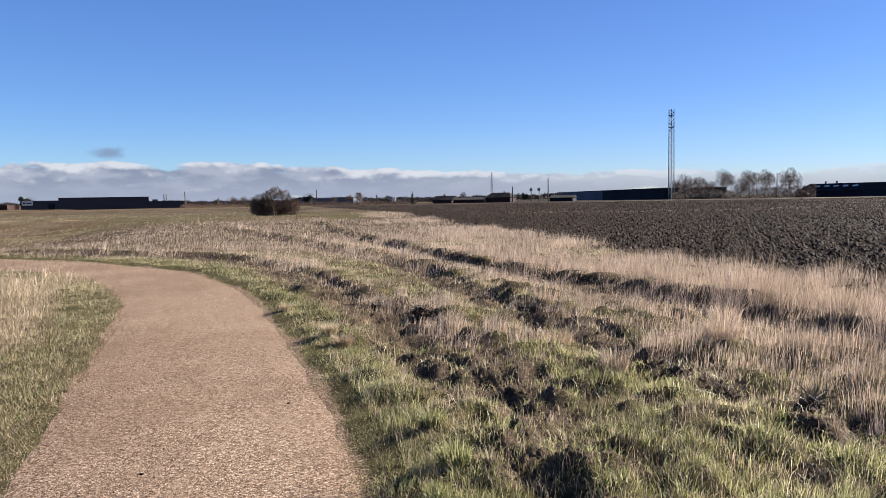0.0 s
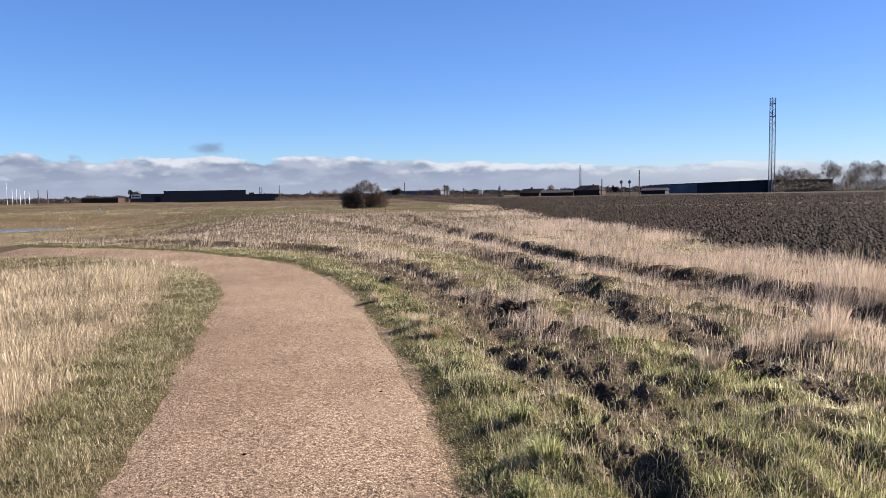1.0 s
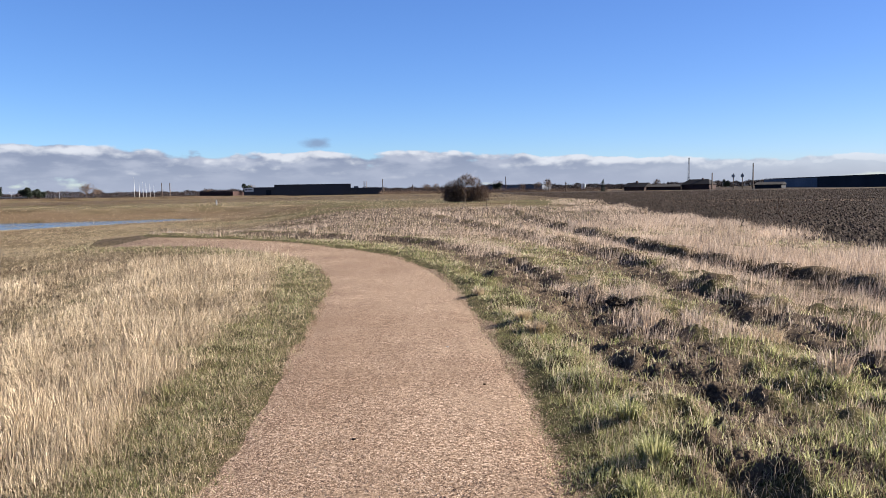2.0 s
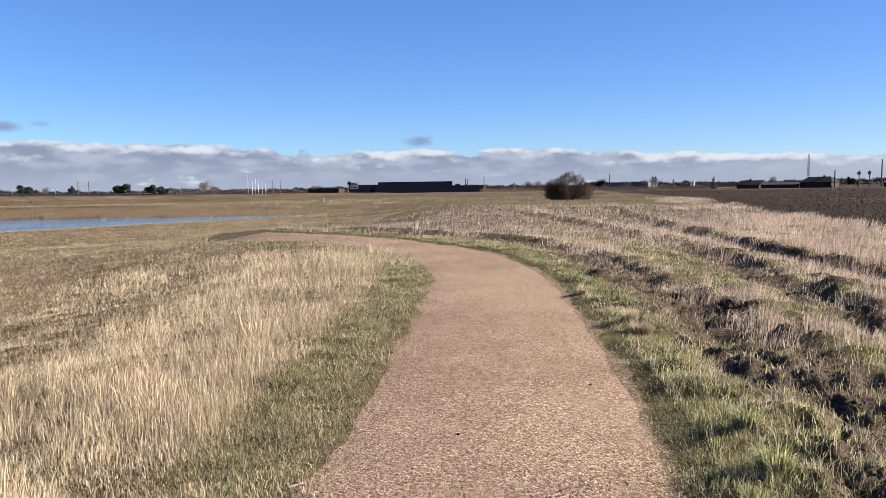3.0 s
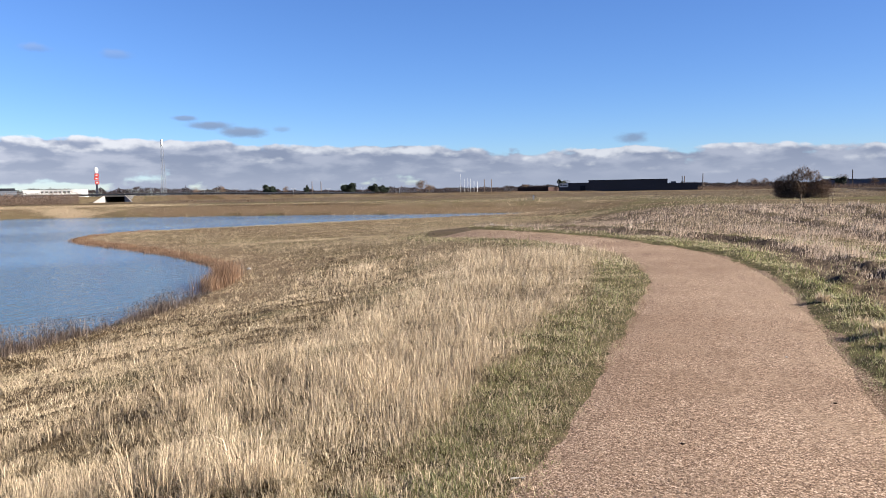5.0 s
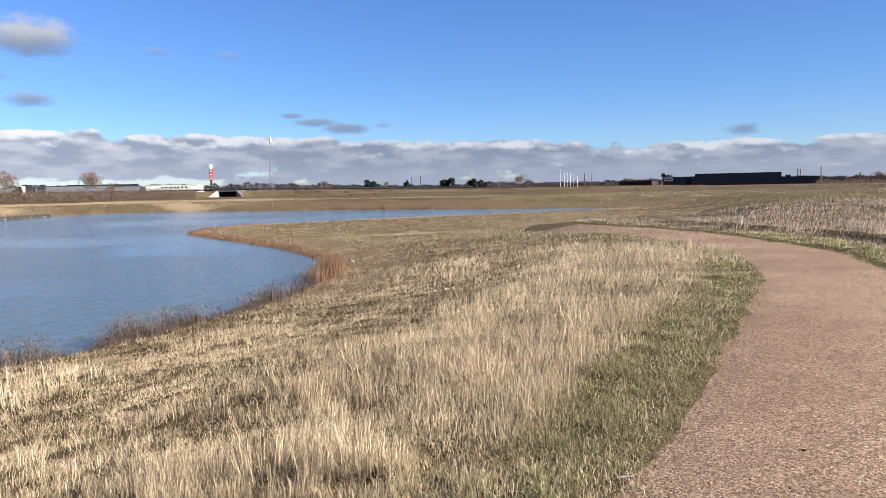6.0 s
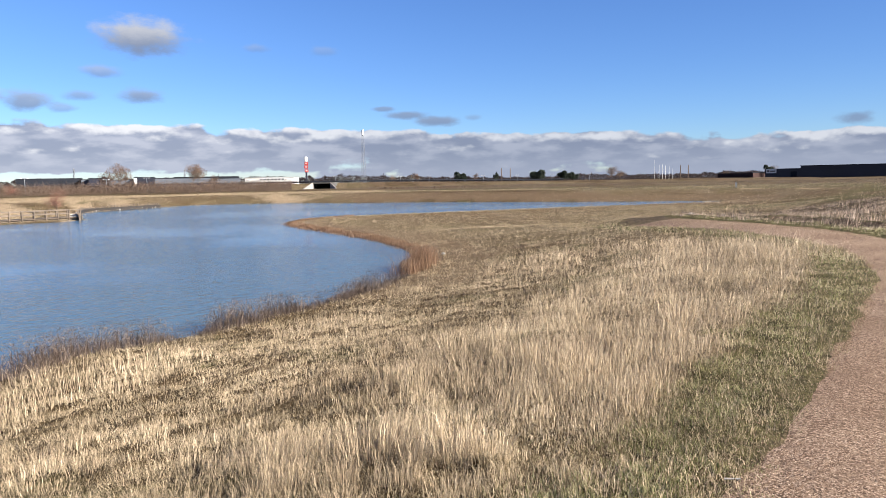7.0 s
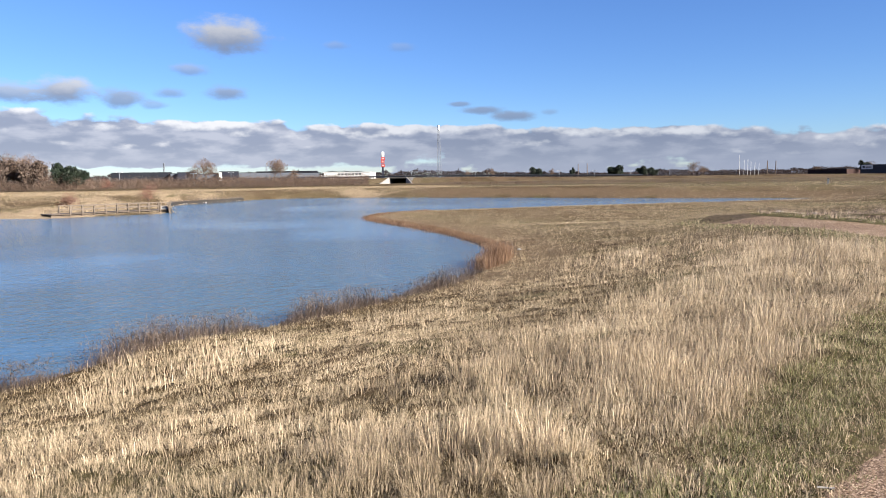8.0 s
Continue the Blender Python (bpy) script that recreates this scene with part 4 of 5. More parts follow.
def limb_mesh(segs, thin, sides=5):
    """Tapered bars for limbs; those below the radius thin become flat twigs."""
    verts, faces = [], []
    for p, q, ra, rb, _ in segs:
        d = (q - p).normalized()
        u = d.cross(Vector((0.31, 0.77, 0.55))).normalized()
        v = d.cross(u)
        i = len(verts)
        if ra < thin:
            verts += [p - u * thin * 0.6, p + u * thin * 0.6, q]
            faces.append((i, i + 1, i + 2))
            continue
        ring = [(math.cos(a), math.sin(a)) for a in np.arange(sides) * 2 * math.pi / sides]
        verts += [p + (u * c + v * s) * ra for c, s in ring] + [q + (u * c + v * s) * rb for c, s in ring]
        faces += [(i + k, i + (k + 1) % sides, i + sides + (k + 1) % sides, i + sides + k) for k in range(sides)]
    return verts, faces


def twigs(name, rng, n, place, length, thick, mat, up=0.5, axis=None):
    """Fine twigs as thin tapering slivers that point outward and up from an axis."""
    c = place(rng, n)
    out = c - (np.array(axis) if axis is not None else c.mean(0))
    out = out / (np.linalg.norm(out, axis=1, keepdims=True) + 1e-6) + rng.normal(0, 0.75, (n, 3))
    out[:, 2] += up
    out = out / np.linalg.norm(out, axis=1, keepdims=True) * (length * rng.uniform(0.4, 1.3, (n, 1)))
    side = rng.normal(0, 1, (n, 3))
    side = side / np.linalg.norm(side, axis=1, keepdims=True) * (thick * rng.uniform(0.5, 1.5, (n, 1)) / 2)
    verts = np.stack([c - side, c + side, c + out], 1).reshape(-1, 3)
    return big_mesh(name, verts, np.arange(3 * n), np.full(n, 3), mat)


def bare_tree(seed, tall, name="bare_tree", thin=0.035, fork=(5, 3, 3, 3), spread=0.75, label="leafless winter tree with a fine twiggy crown", most=4, fuzz=0, twig=None):
    rng = np.random.RandomState(seed)
    segs = []
    limbs(rng, Vector((0, 0, -0.2)), Vector((0, 0, 1)), tall * (0.20 if fuzz else 0.36), tall * 0.02, 0, most, segs, fork, spread, 0.16)
    top = max(s[1].z for s in segs) / (0.82 if fuzz else 1.0)
    segs = [(p * (tall / top), q * (tall / top), ra, rb, lv) for p, q, ra, rb, lv in segs]
    ob = empty(name, 0, 0, 0, 0, label, "tree")
    part("trunk", mesh_of(*limb_mesh([s for s in segs if s[4] <= 1], 0.0)), BARK, ob)
    part("limbs", mesh_of(*limb_mesh([s for s in segs if s[4] > 1], thin)), twig or TWIG, ob)
    if fuzz:
        lobes = [(tall * 0.30 * r * math.cos(a), tall * 0.30 * r * math.sin(a), tall * z, tall * rng.uniform(0.13, 0.21), 1.15)
                 for r, a, z in ((rng.uniform(0.2, 1.0), rng.uniform(0, 6.28), rng.uniform(0.38, 0.80)) for _ in range(15))] + [(0, 0, tall * 0.8, tall * 0.17, 1.1)]
        crown = twigs("crown", rng, fuzz, lobed(lobes), tall * 0.075, tall * 0.0042, twig or TWIG, 0.7, (0, 0, tall * 0.35))
        crown.parent = ob
    return ob


def mesh_of(verts, faces):
    bm = bmesh.new()
    vs = [bm.verts.new(v) for v in verts]
    for f in faces:
        bm.faces.new([vs[k] for k in f])
    return bm


def put(ob, azimuth, far, size=1.0, wide=None, turn=0.0, sink=0.0):
    """Set a thing on the ground."""
    x, y = spot(azimuth, far)
    ob.matrix_basis = pose(x, y, ground_at(x, y) - sink, 0, 0, turn) @ Matrix.Diagonal((wide or size, wide or size, size, 1))
    return ob


def put_copy(ob, azimuth, far, size=1.0, wide=None, turn=0.0, sink=0.0):
    x, y = spot(azimuth, far)
    made = copy_thing(ob, Matrix())
    made.matrix_basis = pose(x, y, ground_at(x, y) - sink, 0, 0, turn) @ Matrix.Diagonal((wide or size, wide or size, size, 1))
    return made


def shards(name, rng, n, place, size, mat, flat=0.0):
    """Many small leaf-like triangles round the places that place(rng, n) gives."""
    c = place(rng, n)
    a, b = rng.normal(0, 1, (n, 3)), rng.normal(0, 1, (n, 3))
    a[:, 2] += flat
    s = size * rng.uniform(0.5, 1.4, (n, 1))
    a, b = a / np.linalg.norm(a, axis=1, keepdims=True) * s, b / np.linalg.norm(b, axis=1, keepdims=True) * s
    verts = np.stack([c, c + a, c + b], 1).reshape(-1, 3)
    return big_mesh(name, verts, np.arange(3 * n), np.full(n, 3), mat)


def lobed(lobes):
    """Places on the skins of several round lobes (x, y, z, radius, squash)."""
    L = np.array(lobes, float)

    def place(rng, n):
        k = rng.choice(len(L), n, p=L[:, 3] ** 2 / (L[:, 3] ** 2).sum())
        d = rng.normal(0, 1, (n, 3))
        d /= np.linalg.norm(d, axis=1, keepdims=True)
        d *= (rng.uniform(0.45, 1.0, (n, 1)) ** 0.5) * L[k, 3:4]
        d[:, 2] *= L[k, 4]
        return L[k, :3] + d
    return place


def evergreen(seed, tall, wide, label="dark green pine with a dense rounded crown", column=False, leaf=None, name="evergreen_tree"):
    rng = np.random.RandomState(seed)
    ob = empty(name, 0, 0, 0, 0, label, "tree")
    part("trunk", tube(bmesh.new(), (0, 0, -0.2), (0, 0, tall * 0.7), 0.03 * tall, 0.012 * tall), BARK, ob)
    if column:
        lobes = [(rng.normal(0, 0.04) * wide, rng.normal(0, 0.04) * wide, tall * f, max(0.12, wide * 0.5 * (1 - f) ** 0.6 * rng.uniform(0.85, 1.1)), 1.5) for f in np.linspace(0.1, 0.95, 14)]
    else:
        lobes = [(rng.uniform(-0.36, 0.36) * wide, rng.uniform(-0.36, 0.36) * wide, tall * rng.uniform(0.35, 0.84), wide * rng.uniform(0.14, 0.26), 0.75) for _ in range(13)]
    crown = shards("crown", rng, 5200 if not column else 3000, lobed(lobes), 0.055 * wide + 0.05, leaf or NEEDLE)
    crown.parent = ob
    return ob


# the lone thornbush beyond the meadow, its saplings
def thornbush():
    rng = np.random.RandomState(5)
    x, y = spot(13.15, 92)
    ob = empty("thornbush", x, y, ground_at(x, y), 13, "dense leafless thornbush with darker twigs in its shaded left heart", "bush")
    for _ in range(16):
        segs = []
        base = Vector((rng.uniform(-2.0, 2.0), rng.uniform(-1.2, 1.2), -0.1))
        way = Vector((base.x * 0.22 + rng.normal(0, 0.18), base.y * 0.2 + rng.normal(0, 0.2), 1)).normalized()
        top = 1.0 - 0.30 * (abs(base.x) / 2.3) ** 2
        limbs(rng, base, way, rng.uniform(0.85, 1.2) * top, 0.05, 1, 3, segs, (2, 3, 2), 0.8, 0.05)
        part("stem", mesh_of(*limb_mesh(segs, 0.02, 4)), BARK, ob)
    lobes = [(u, rng.uniform(-0.8, 0.8), v * rng.uniform(0.8, 1.08), rng.uniform(0.45, 0.85), 1.0) for u in np.linspace(-2.4, 2.3, 10) for v in (0.6, 1.3, 2.75 - 0.24 * (u + 0.2) ** 2)]
    crown = twigs("crown", rng, 17000, lobed(lobes), 0.42, 0.024, TWIG, 0.6, (0, 0, 0.4))
    crown.parent = ob
    # dense inner twigs, darker and set left: the bush's shade put into colour
    inner = [(u, 0.2, v, 0.62, 0.9) for u in np.linspace(-2.1, 1.2, 7) for v in (0.6, 1.2)]
    heart = twigs("shaded_heart", rng, 7000, lobed(inner), 0.3, 0.05, STEMS, 0.2, (0, 0, 0.4))
    heart.parent = ob


thornbush()
sapling = put(bare_tree(31, 1.5, "sapling", 0.009, (3, 2, 2), 0.6, "thin leafless sapling in the dry grass", 3), -10.36, 25.6, 0.85)
for a, d, s, t in ((11.5, 66, 1.35, 60), (13.2, 74, 1.7, 150), (11.2, 71, 1.0, 20), (-3.0, 44, 0.8, 90), (20.0, 38, 0.6, 130), (27, 33, 0.55, 15), (31.5, 36, 0.6, 70)):
    put_copy(sapling, a, d, s, s * 1.1, t)

# bare trees on the horizon
TREES = [bare_tree(s, 12.0, thin=0.05, fork=(7, 3, 3), spread=0.6, most=3, fuzz=6500) for s in (3, 8, 14)]
put(TREES[0], -18.6, 322, 0.90, 0.85, 10), put(TREES[1], -19.7, 330, 0.80, 1.0, 80), put(TREES[2], -21.6, 318, 0.98, 0.95, 200)
for k, (a, d, h, w) in enumerate(((-22.6, 335, 8.6, 0.8), (-23.2, 322, 11.6, 1.0), (-24.2, 330, 11.6, 1.1), (-25.9, 320, 12.2, 1.05), (-20.5, 340, 8.0, 0.9), (-18.1, 345, 8.4, 0.8),
                                  (10.5, 480, 7.6, 0.8), (6.6, 420, 7.0, 0.7), (7.4, 430, 5.6, 0.6), (8.6, 430, 5.2, 0.6), (-1.7, 330, 5.0, 0.45), (16.2, 420, 5.5, 0.7), (15.4, 430, 5.0, 0.6),
                                  (41.3, 520, 10.0, 1.0), (40.6, 530, 7.0, 0.9), (33.0, 520, 6.0, 0.6), (56.6, 470, 7.5, 0.6), (51.9, 470, 6.5, 0.5), (58.5, 520, 7.2, 0.6), (29.9, 470, 7.4, 0.8),
                                  (78.7, 262, 9.4, 0.85), (79.5, 268, 7.2, 0.7), (73.6, 285, 8.2, 0.75), (73.2, 280, 7.0, 0.6), (72.2, 300, 6.0, 0.5),
                                  (91.6, 205, 9.4, 0.75), (90.6, 210, 9.0, 0.8), (89.6, 200, 7.4, 0.6), (92.6, 215, 9.0, 0.9), (87.7, 190, 4.4, 0.4), (90.9, 190, 7.6, 0.7))):
    put_copy(TREES[k % 3], a, d, h / 12, w * 12 / 12 * 0.9, k * 47)

PINE = evergreen(2, 7.0, 8.0)
put(PINE, 47.0, 450, 1.15, 1.35)
for a, d, h, w in ((44.9, 450, 7.2, 9.0), (44.2, 455, 6.2, 8.0), (53.1, 450, 7.8, 8.5), (50.3, 470, 7.4, 4.0), (88.3, 184, 6.6, 5.8), (87.5, 186, 5.6, 5.2), (30.1, 450, 8.0, 6.5), (10.6, 470, 6.4, 7.0), (-6.6, 330, 4.4, 3.0)):
    put_copy(PINE, a, d, h / 7.0, w / 8.0, a * 31)
HEDGE = put(evergreen(9, 7.0, 8.0, "dense brown leafless tree with a rounded crown", False, STEMS, "broad_bare_tree"), 90.2, 186, 1.0, 0.7)
for a, d, h, w in ((91.7, 190, 7.6, 5.6), (92.9, 188, 6.6, 5.0)):
    put_copy(HEDGE, a, d, h / 7.0, w / 8.0, a * 17)
put(evergreen(4, 5.4, 1.9, "slender dark green columnar conifer", True), 2.36, 300)


def scrub(name, n, az0, az1, d0, d1, tall, mat, seed, label, category="scrub", thick=0.0006, patch=6.0):
    """Leafless scrub: many upright twigs over a stretch."""
    rng = np.random.RandomState(seed)
    a, d = rng.uniform(az0, az1, n) + rng.normal(0, 1.8, n), rng.uniform(d0, d1, n)
    x, y = -d * np.sin(np.radians(a)), d * np.cos(np.radians(a))
    shape = rough(x / patch, y / patch, seed, 3)
    h = tall * (0.2 + 1.05 * shape ** 1.3) * rng.uniform(0.2, 1.0, n)
    return blades(name, x, y, h, np.maximum(0.01, d * thick) * rng.uniform(0.5, 1.5, n), 0.95, mat, label, category, bent=False)



def far_wood():
    """Distant woodland: small twiggy shards heaped into uneven crowns along the horizon."""
    def place(rng, n):
        a, d = rng.uniform(-12, 97, n), rng.uniform(640, 760, n)
        x, y = -d * np.sin(np.radians(a)), d * np.cos(np.radians(a))
        crown = rough(a * 1.6, a * 0, 126, 4)
        tall = (4.6 + 6.0 * np.clip(crown - 0.25, 0, 1) ** 1.1) * (0.8 + 0.45 * ease(a, 50, 58)) + 0.8 * ease(a, 60, 68)
        return np.stack([x, y, height(x, y, False) + tall * rng.uniform(0, 1, n) ** 0.8], -1)
    tagged(twigs("far_woodland", np.random.RandomState(126), 90000, place, 1.8, 0.75, WOOD, 0.4), "distant bare woodland along the horizon", "woodland", kind="stuff")


def thicket(name, n, az0, az1, d0, d1, tall, mat, seed, label, fine=0.00035, patch=7.0, length=0.9):
    """Leafless thicket: twigs at all heights under an uneven top."""
    def place(rng, m):
        a, d = rng.uniform(az0, az1, m), rng.uniform(d0, d1, m)
        x, y = -d * np.sin(np.radians(a)), d * np.cos(np.radians(a))
        h = tall * (0.3 + 1.1 * rough(x / patch, y / patch, seed, 3) ** 1.4)
        return np.stack([x, y, height(x, y, False) + h * rng.uniform(0, 0.9, m)], -1)
    made = twigs(name, np.random.RandomState(seed), n, place, length, fine * (d0 + d1) / 2, mat, 0.9)
    return tagged(made, label, "scrub", kind="stuff")


thicket("scrub", 38000, 66.5, 95, 178, 235, 3.6, STEMS, 121, "dark brown leafless scrub below the road embankment")
thicket("scrub", 20000, 66.5, 95, 178, 225, 3.2, TWIG, 130, "reddish brown leafless scrub below the road embankment")
thicket("scrub", 20000, -27.5, -17.8, 300, 318, 4.6, STEMS, 122, "dark leafless scrub beneath bare trees")
thicket("scrub", 14000, 2, 20, 330, 380, 2.2, TWIG, 123, "low brown scrub along the railway")
thicket("scrub", 5000, 66, 71, 276, 300, 1.8, STEMS, 124, "dark scrub along the road on the embankment")
far_wood()
scrub("weeds", 50000, -8, 62, 95, 260, 0.6, STEMS, 125, "brown dead weeds across the far meadow", "weeds", 0.0003, 9.0)
scrub("dry_grass", 70000, 61, 95, 76, 160, 0.4, MATTED, 127, "pale dry grass on the far bank of the pond", "grass", 0.0006, 5.0)
scrub("dry_grass", 16000, 30, 62, 80, 130, 0.3, THATCH, 128, "tawny dry grass beyond the channel", "grass", 0.0006, 5.0)
scrub("dry_grass", 14000, 12, 36, 60, 150, 0.3, THATCH, 129, "tawny grass of the meadow beyond the path", "grass", 0.0006, 5.0)

WILLOW = blade_material("red_willow_twigs", [(0.0, (0.056, 0.024, 0.0176)), (0.5, (0.136, 0.06, 0.0416)), (1.0, (0.24, 0.124, 0.088))], 0.05)
willow = put(bare_tree(44, 2.4, "willow_shrub", 0.02, (7, 4, 4), 0.7, "reddish leafless willow shrub on the bank", 3, 2600, WILLOW), 83.0, 90, 1.2, 1.35)
put_copy(willow, 88.3, 82, 0.85, 1.25, 80)
put_copy(willow, 85.6, 150, 1.1, 1.4, 160)
# a row of young shrubs planted along the foot of the embankment
shrub = put(bare_tree(45, 1.0, "young_shrub", 0.02, (5, 3, 3), 0.7, "small leafless shrub in a planted row", 3, 300), 60.2, 170, 1.2, 1.5)
for k in range(15):
    put_copy(shrub, 59.7 - 0.49 * k, 171 - 1.6 * k, 0.9 + 0.35 * ((k * 7) % 5) / 4, 1.5, 40 * k)

# ---- buildings and masts far off ----
BLACK = plain("black_cladding", (0.0064, 0.008, 0.0176), 0.45, 0.0, 0.5, 0.3)
DARK = plain("dark_grey_cladding", (0.016, 0.018, 0.024), 0.9, 0.0, 0.5, 0.3)
GREY = plain("grey_cladding", (0.085, 0.095, 0.115), 0.9, 0.0, 0.5, 0.2)
PALE = plain("white_cladding", (0.576, 0.576, 0.56), 0.5, 0.0, 0.5, 0.12)
BRICK = plain("red_brick", (0.04, 0.024, 0.0216), 0.9, 0.0, 2.0, 0.3)
TILE = plain("dark_roof_tiles", (0.0176, 0.016, 0.0176), 1.0, 0.0, 2.0, 0.3)
STEEL = plain("galvanised_steel", (0.136, 0.148, 0.168), 0.6, 0.2, 1.0, 0.2)
TIMBER = plain("weathered_timber", (0.104, 0.08, 0.06), 0.85, 0.0, 6.0, 0.35, 0.4)
WET = plain("wet_timber", (0.0224, 0.0176, 0.0144), 0.7, 0.0, 6.0, 0.35, 0.4)
CONCRETE = plain("pale_concrete", (0.216, 0.204, 0.188), 0.85, 0.0, 1.0, 0.2, 0.2)
# darker copy of the concrete: shade on tunnel and parapet put into its colour
SHADED_CONCRETE = plain("shaded_concrete", (0.07, 0.067, 0.064), 0.9, 0.0, 1.0, 0.25, 0.2)
RED = plain("red_sign_panel", (0.304, 0.024, 0.016), 0.4, 0.0, 1.0, 0.1)
FLINT = plain("pale_flint", (0.288, 0.272, 0.248), 0.8, 0.0, 12.0, 0.25, 0.3)


def facing(name, azimuth, far, label, category, z=None, turn=0.0, group=""):
    """An empty whose x runs to the right and whose y runs away, as seen from the path."""
    x, y = spot(azimuth, far)
    return empty(name, x, y, ground_at(x, y) if z is None else z, azimuth + turn, label, category, group)


def ribs(parent, x0, x1, y, z0, z1, step, mat, name="cladding_panel"):
    """Upright cladding panels, each a piece of its own, sharing one mesh."""
    n = max(1, round((x1 - x0) / step))
    w = (x1 - x0) / n
    me = bpy.data.meshes.new(name)
    bm = boxed(0.03, w - 0.03, -0.06, 0, 0, z1 - z0)
    bm.to_mesh(me)
    bm.free()
    me.materials.append(mat)
    for k in range(n):
        ob = new(name, me)
        ob.parent = parent
        ob.location = (x0 + k * w, y, z0)


def warehouse():
    d = 420.0
    ob = facing("warehouse", 25.0, d, "long black-clad warehouse with a pale sign panel", "warehouse")
    def X(a):
        return -d * math.tan(radians(a - 25.0))
    part("main_hall", boxed(X(28.1), X(22.2), 0, 45, -1, 6.15), BLACK, ob)
    part("roof_edge", boxed(X(28.1) - 0.2, X(22.2) + 0.2, -0.25, 45.2, 6.15, 6.4), DARK, ob)
    part("office_wing", boxed(X(30.42), X(28.1), 1.5, 30, -1, 5.05), BLACK, ob)
    part("side_wing", boxed(X(22.2), X(19.72), 2.0, 30, -1, 3.95), BLACK, ob)
    part("roof_unit", boxed(X(21.9), X(21.55), 6, 9, 3.95, 4.9), GREY, ob)
    sign = part("sign_panel", boxed(X(30.35), X(29.68), 1.3, 1.5, 2.7, 4.85), PALE, ob, "white sign panel with a dark mark")
    part("mark", boxed(X(30.28), X(30.15), 1.24, 1.3, 3.35, 4.3), BLACK, sign)
    part("lettering_bar", boxed(X(30.1), X(29.76), 1.24, 1.3, 3.5, 4.0), DARK, sign)
    part("gate", boxed(X(28.75), X(28.35), 1.42, 1.5, -0.3, 3.4), DARK, ob)
    ribs(ob, X(28.0), X(22.25), 0.0, 0.2, 6.1, 2.4, BLACK)
    ribs(ob, X(22.15), X(19.75), 2.0, 0.2, 3.9, 2.4, BLACK)


def run_house(name, a, b, deep, eaves, ridge, wall, roof, label, category, split=None, wall_b=None, hip=0.0):
    """A long house between two places: walls, and a flat (ridge 0), gabled or hipped roof."""
    (ax, ay), (bx, by) = a, b
    size = math.hypot(bx - ax, by - ay)
    ob = empty(name, ax, ay, min(ground_at(ax, ay), ground_at(bx, by)), math.degrees(math.atan2(by - ay, bx - ax)), label, category)
    cut = size if split is None else size * split
    part("wall", boxed(0, cut, 0, deep, -1, eaves), wall, ob)
    if split is not None:
        part("wall", boxed(cut, size, 0.05, deep, -1, eaves + 0.15), wall_b, ob)
        ribs(ob, 0.2, cut - 0.1, 0, 0.2, eaves - 0.1, 3.0, wall)
    if ridge:
        bm, o = bmesh.new(), 0.4
        v = [bm.verts.new(p) for p in ((-o, -o, eaves), (size + o, -o, eaves), (size + o, deep + o, eaves), (-o, deep + o, eaves), (hip - o, deep / 2, ridge), (size + o - hip, deep / 2, ridge))]
        for f in ((0, 1, 5, 4), (2, 3, 4, 5), (3, 0, 4), (1, 2, 5), (3, 2, 1, 0)):
            bm.faces.new([v[k] for k in f])
        part("roof", bm, roof, ob)
    else:
        part("roof", boxed(-0.2, size + 0.2, -0.2, deep + 0.2, eaves + 0.16, eaves + 0.4), roof, ob)
    return ob, size


warehouse()
run_house("hall", spot(-9.15, 480), spot(-17.17, 335), 30, 4.8, 0, GREY, DARK, "low industrial hall in pale grey and dark cladding", "hall", 0.52, DARK)
barn, size = run_house("barn", spot(-26.2, 330), spot(-36.0, 300), 9, 2.4, 5.4, DARK, TILE, "long dark barn with a row of roof lights", "barn", hip=4.0)
for k in range(5):
    light = part("roof_light", boxed(-1.0, 1.0, -0.5, 0.5, 0, 0.12), PALE, barn)
    light.matrix_basis = pose(size * (0.13 + 0.062 * k), 2.6, 4.3, 31.0, 0, 0)
for f in (0.165, 0.24):
    part("vent_stack", tube(bmesh.new(), (size * f, 4.5, 4.9), (size * f, 4.5, 6.3), 0.35, 0.35), STEEL, barn)
house, size = run_house("farmhouse", spot(-3.45, 330), spot(-5.4, 326), 9, 2.3, 4.5, BRICK, TILE, "farmhouse with a dark hipped roof", "house", hip=2.2)
part("chimney", boxed(size * 0.62, size * 0.62 + 0.6, 4.2, 4.8, 4.1, 5.0), BRICK, house)
house, size = run_house("cottage", spot(0.75, 320), spot(-0.75, 316), 8, 1.6, 3.4, BRICK, TILE, "low brick cottage with a dark tiled roof", "house")
part("chimney", boxed(size * 0.4, size * 0.4 + 0.6, 3.7, 4.3, 3.1, 4.1), BRICK, house)
run_house("outbuilding", spot(-0.8, 318), spot(-3.4, 325), 7, 1.5, 2.5, BRICK, TILE, "long low outbuilding with a dark roof", "shed")
run_house("shed", spot(11.65, 520), spot(7.05, 500), 16, 4.4, 0, GREY, DARK, "long grey shed beyond the railway", "shed")
run_house("shed", spot(-10.6, 350), spot(-8.9, 352), 10, 1.8, 2.9, DARK, TILE, "small dark shed beside a hall", "shed")
run_house("brick_hall", spot(33.6, 470), spot(31.2, 460), 20, 3.2, 0, BRICK, DARK, "low red-brick hall with a flat roof", "hall")
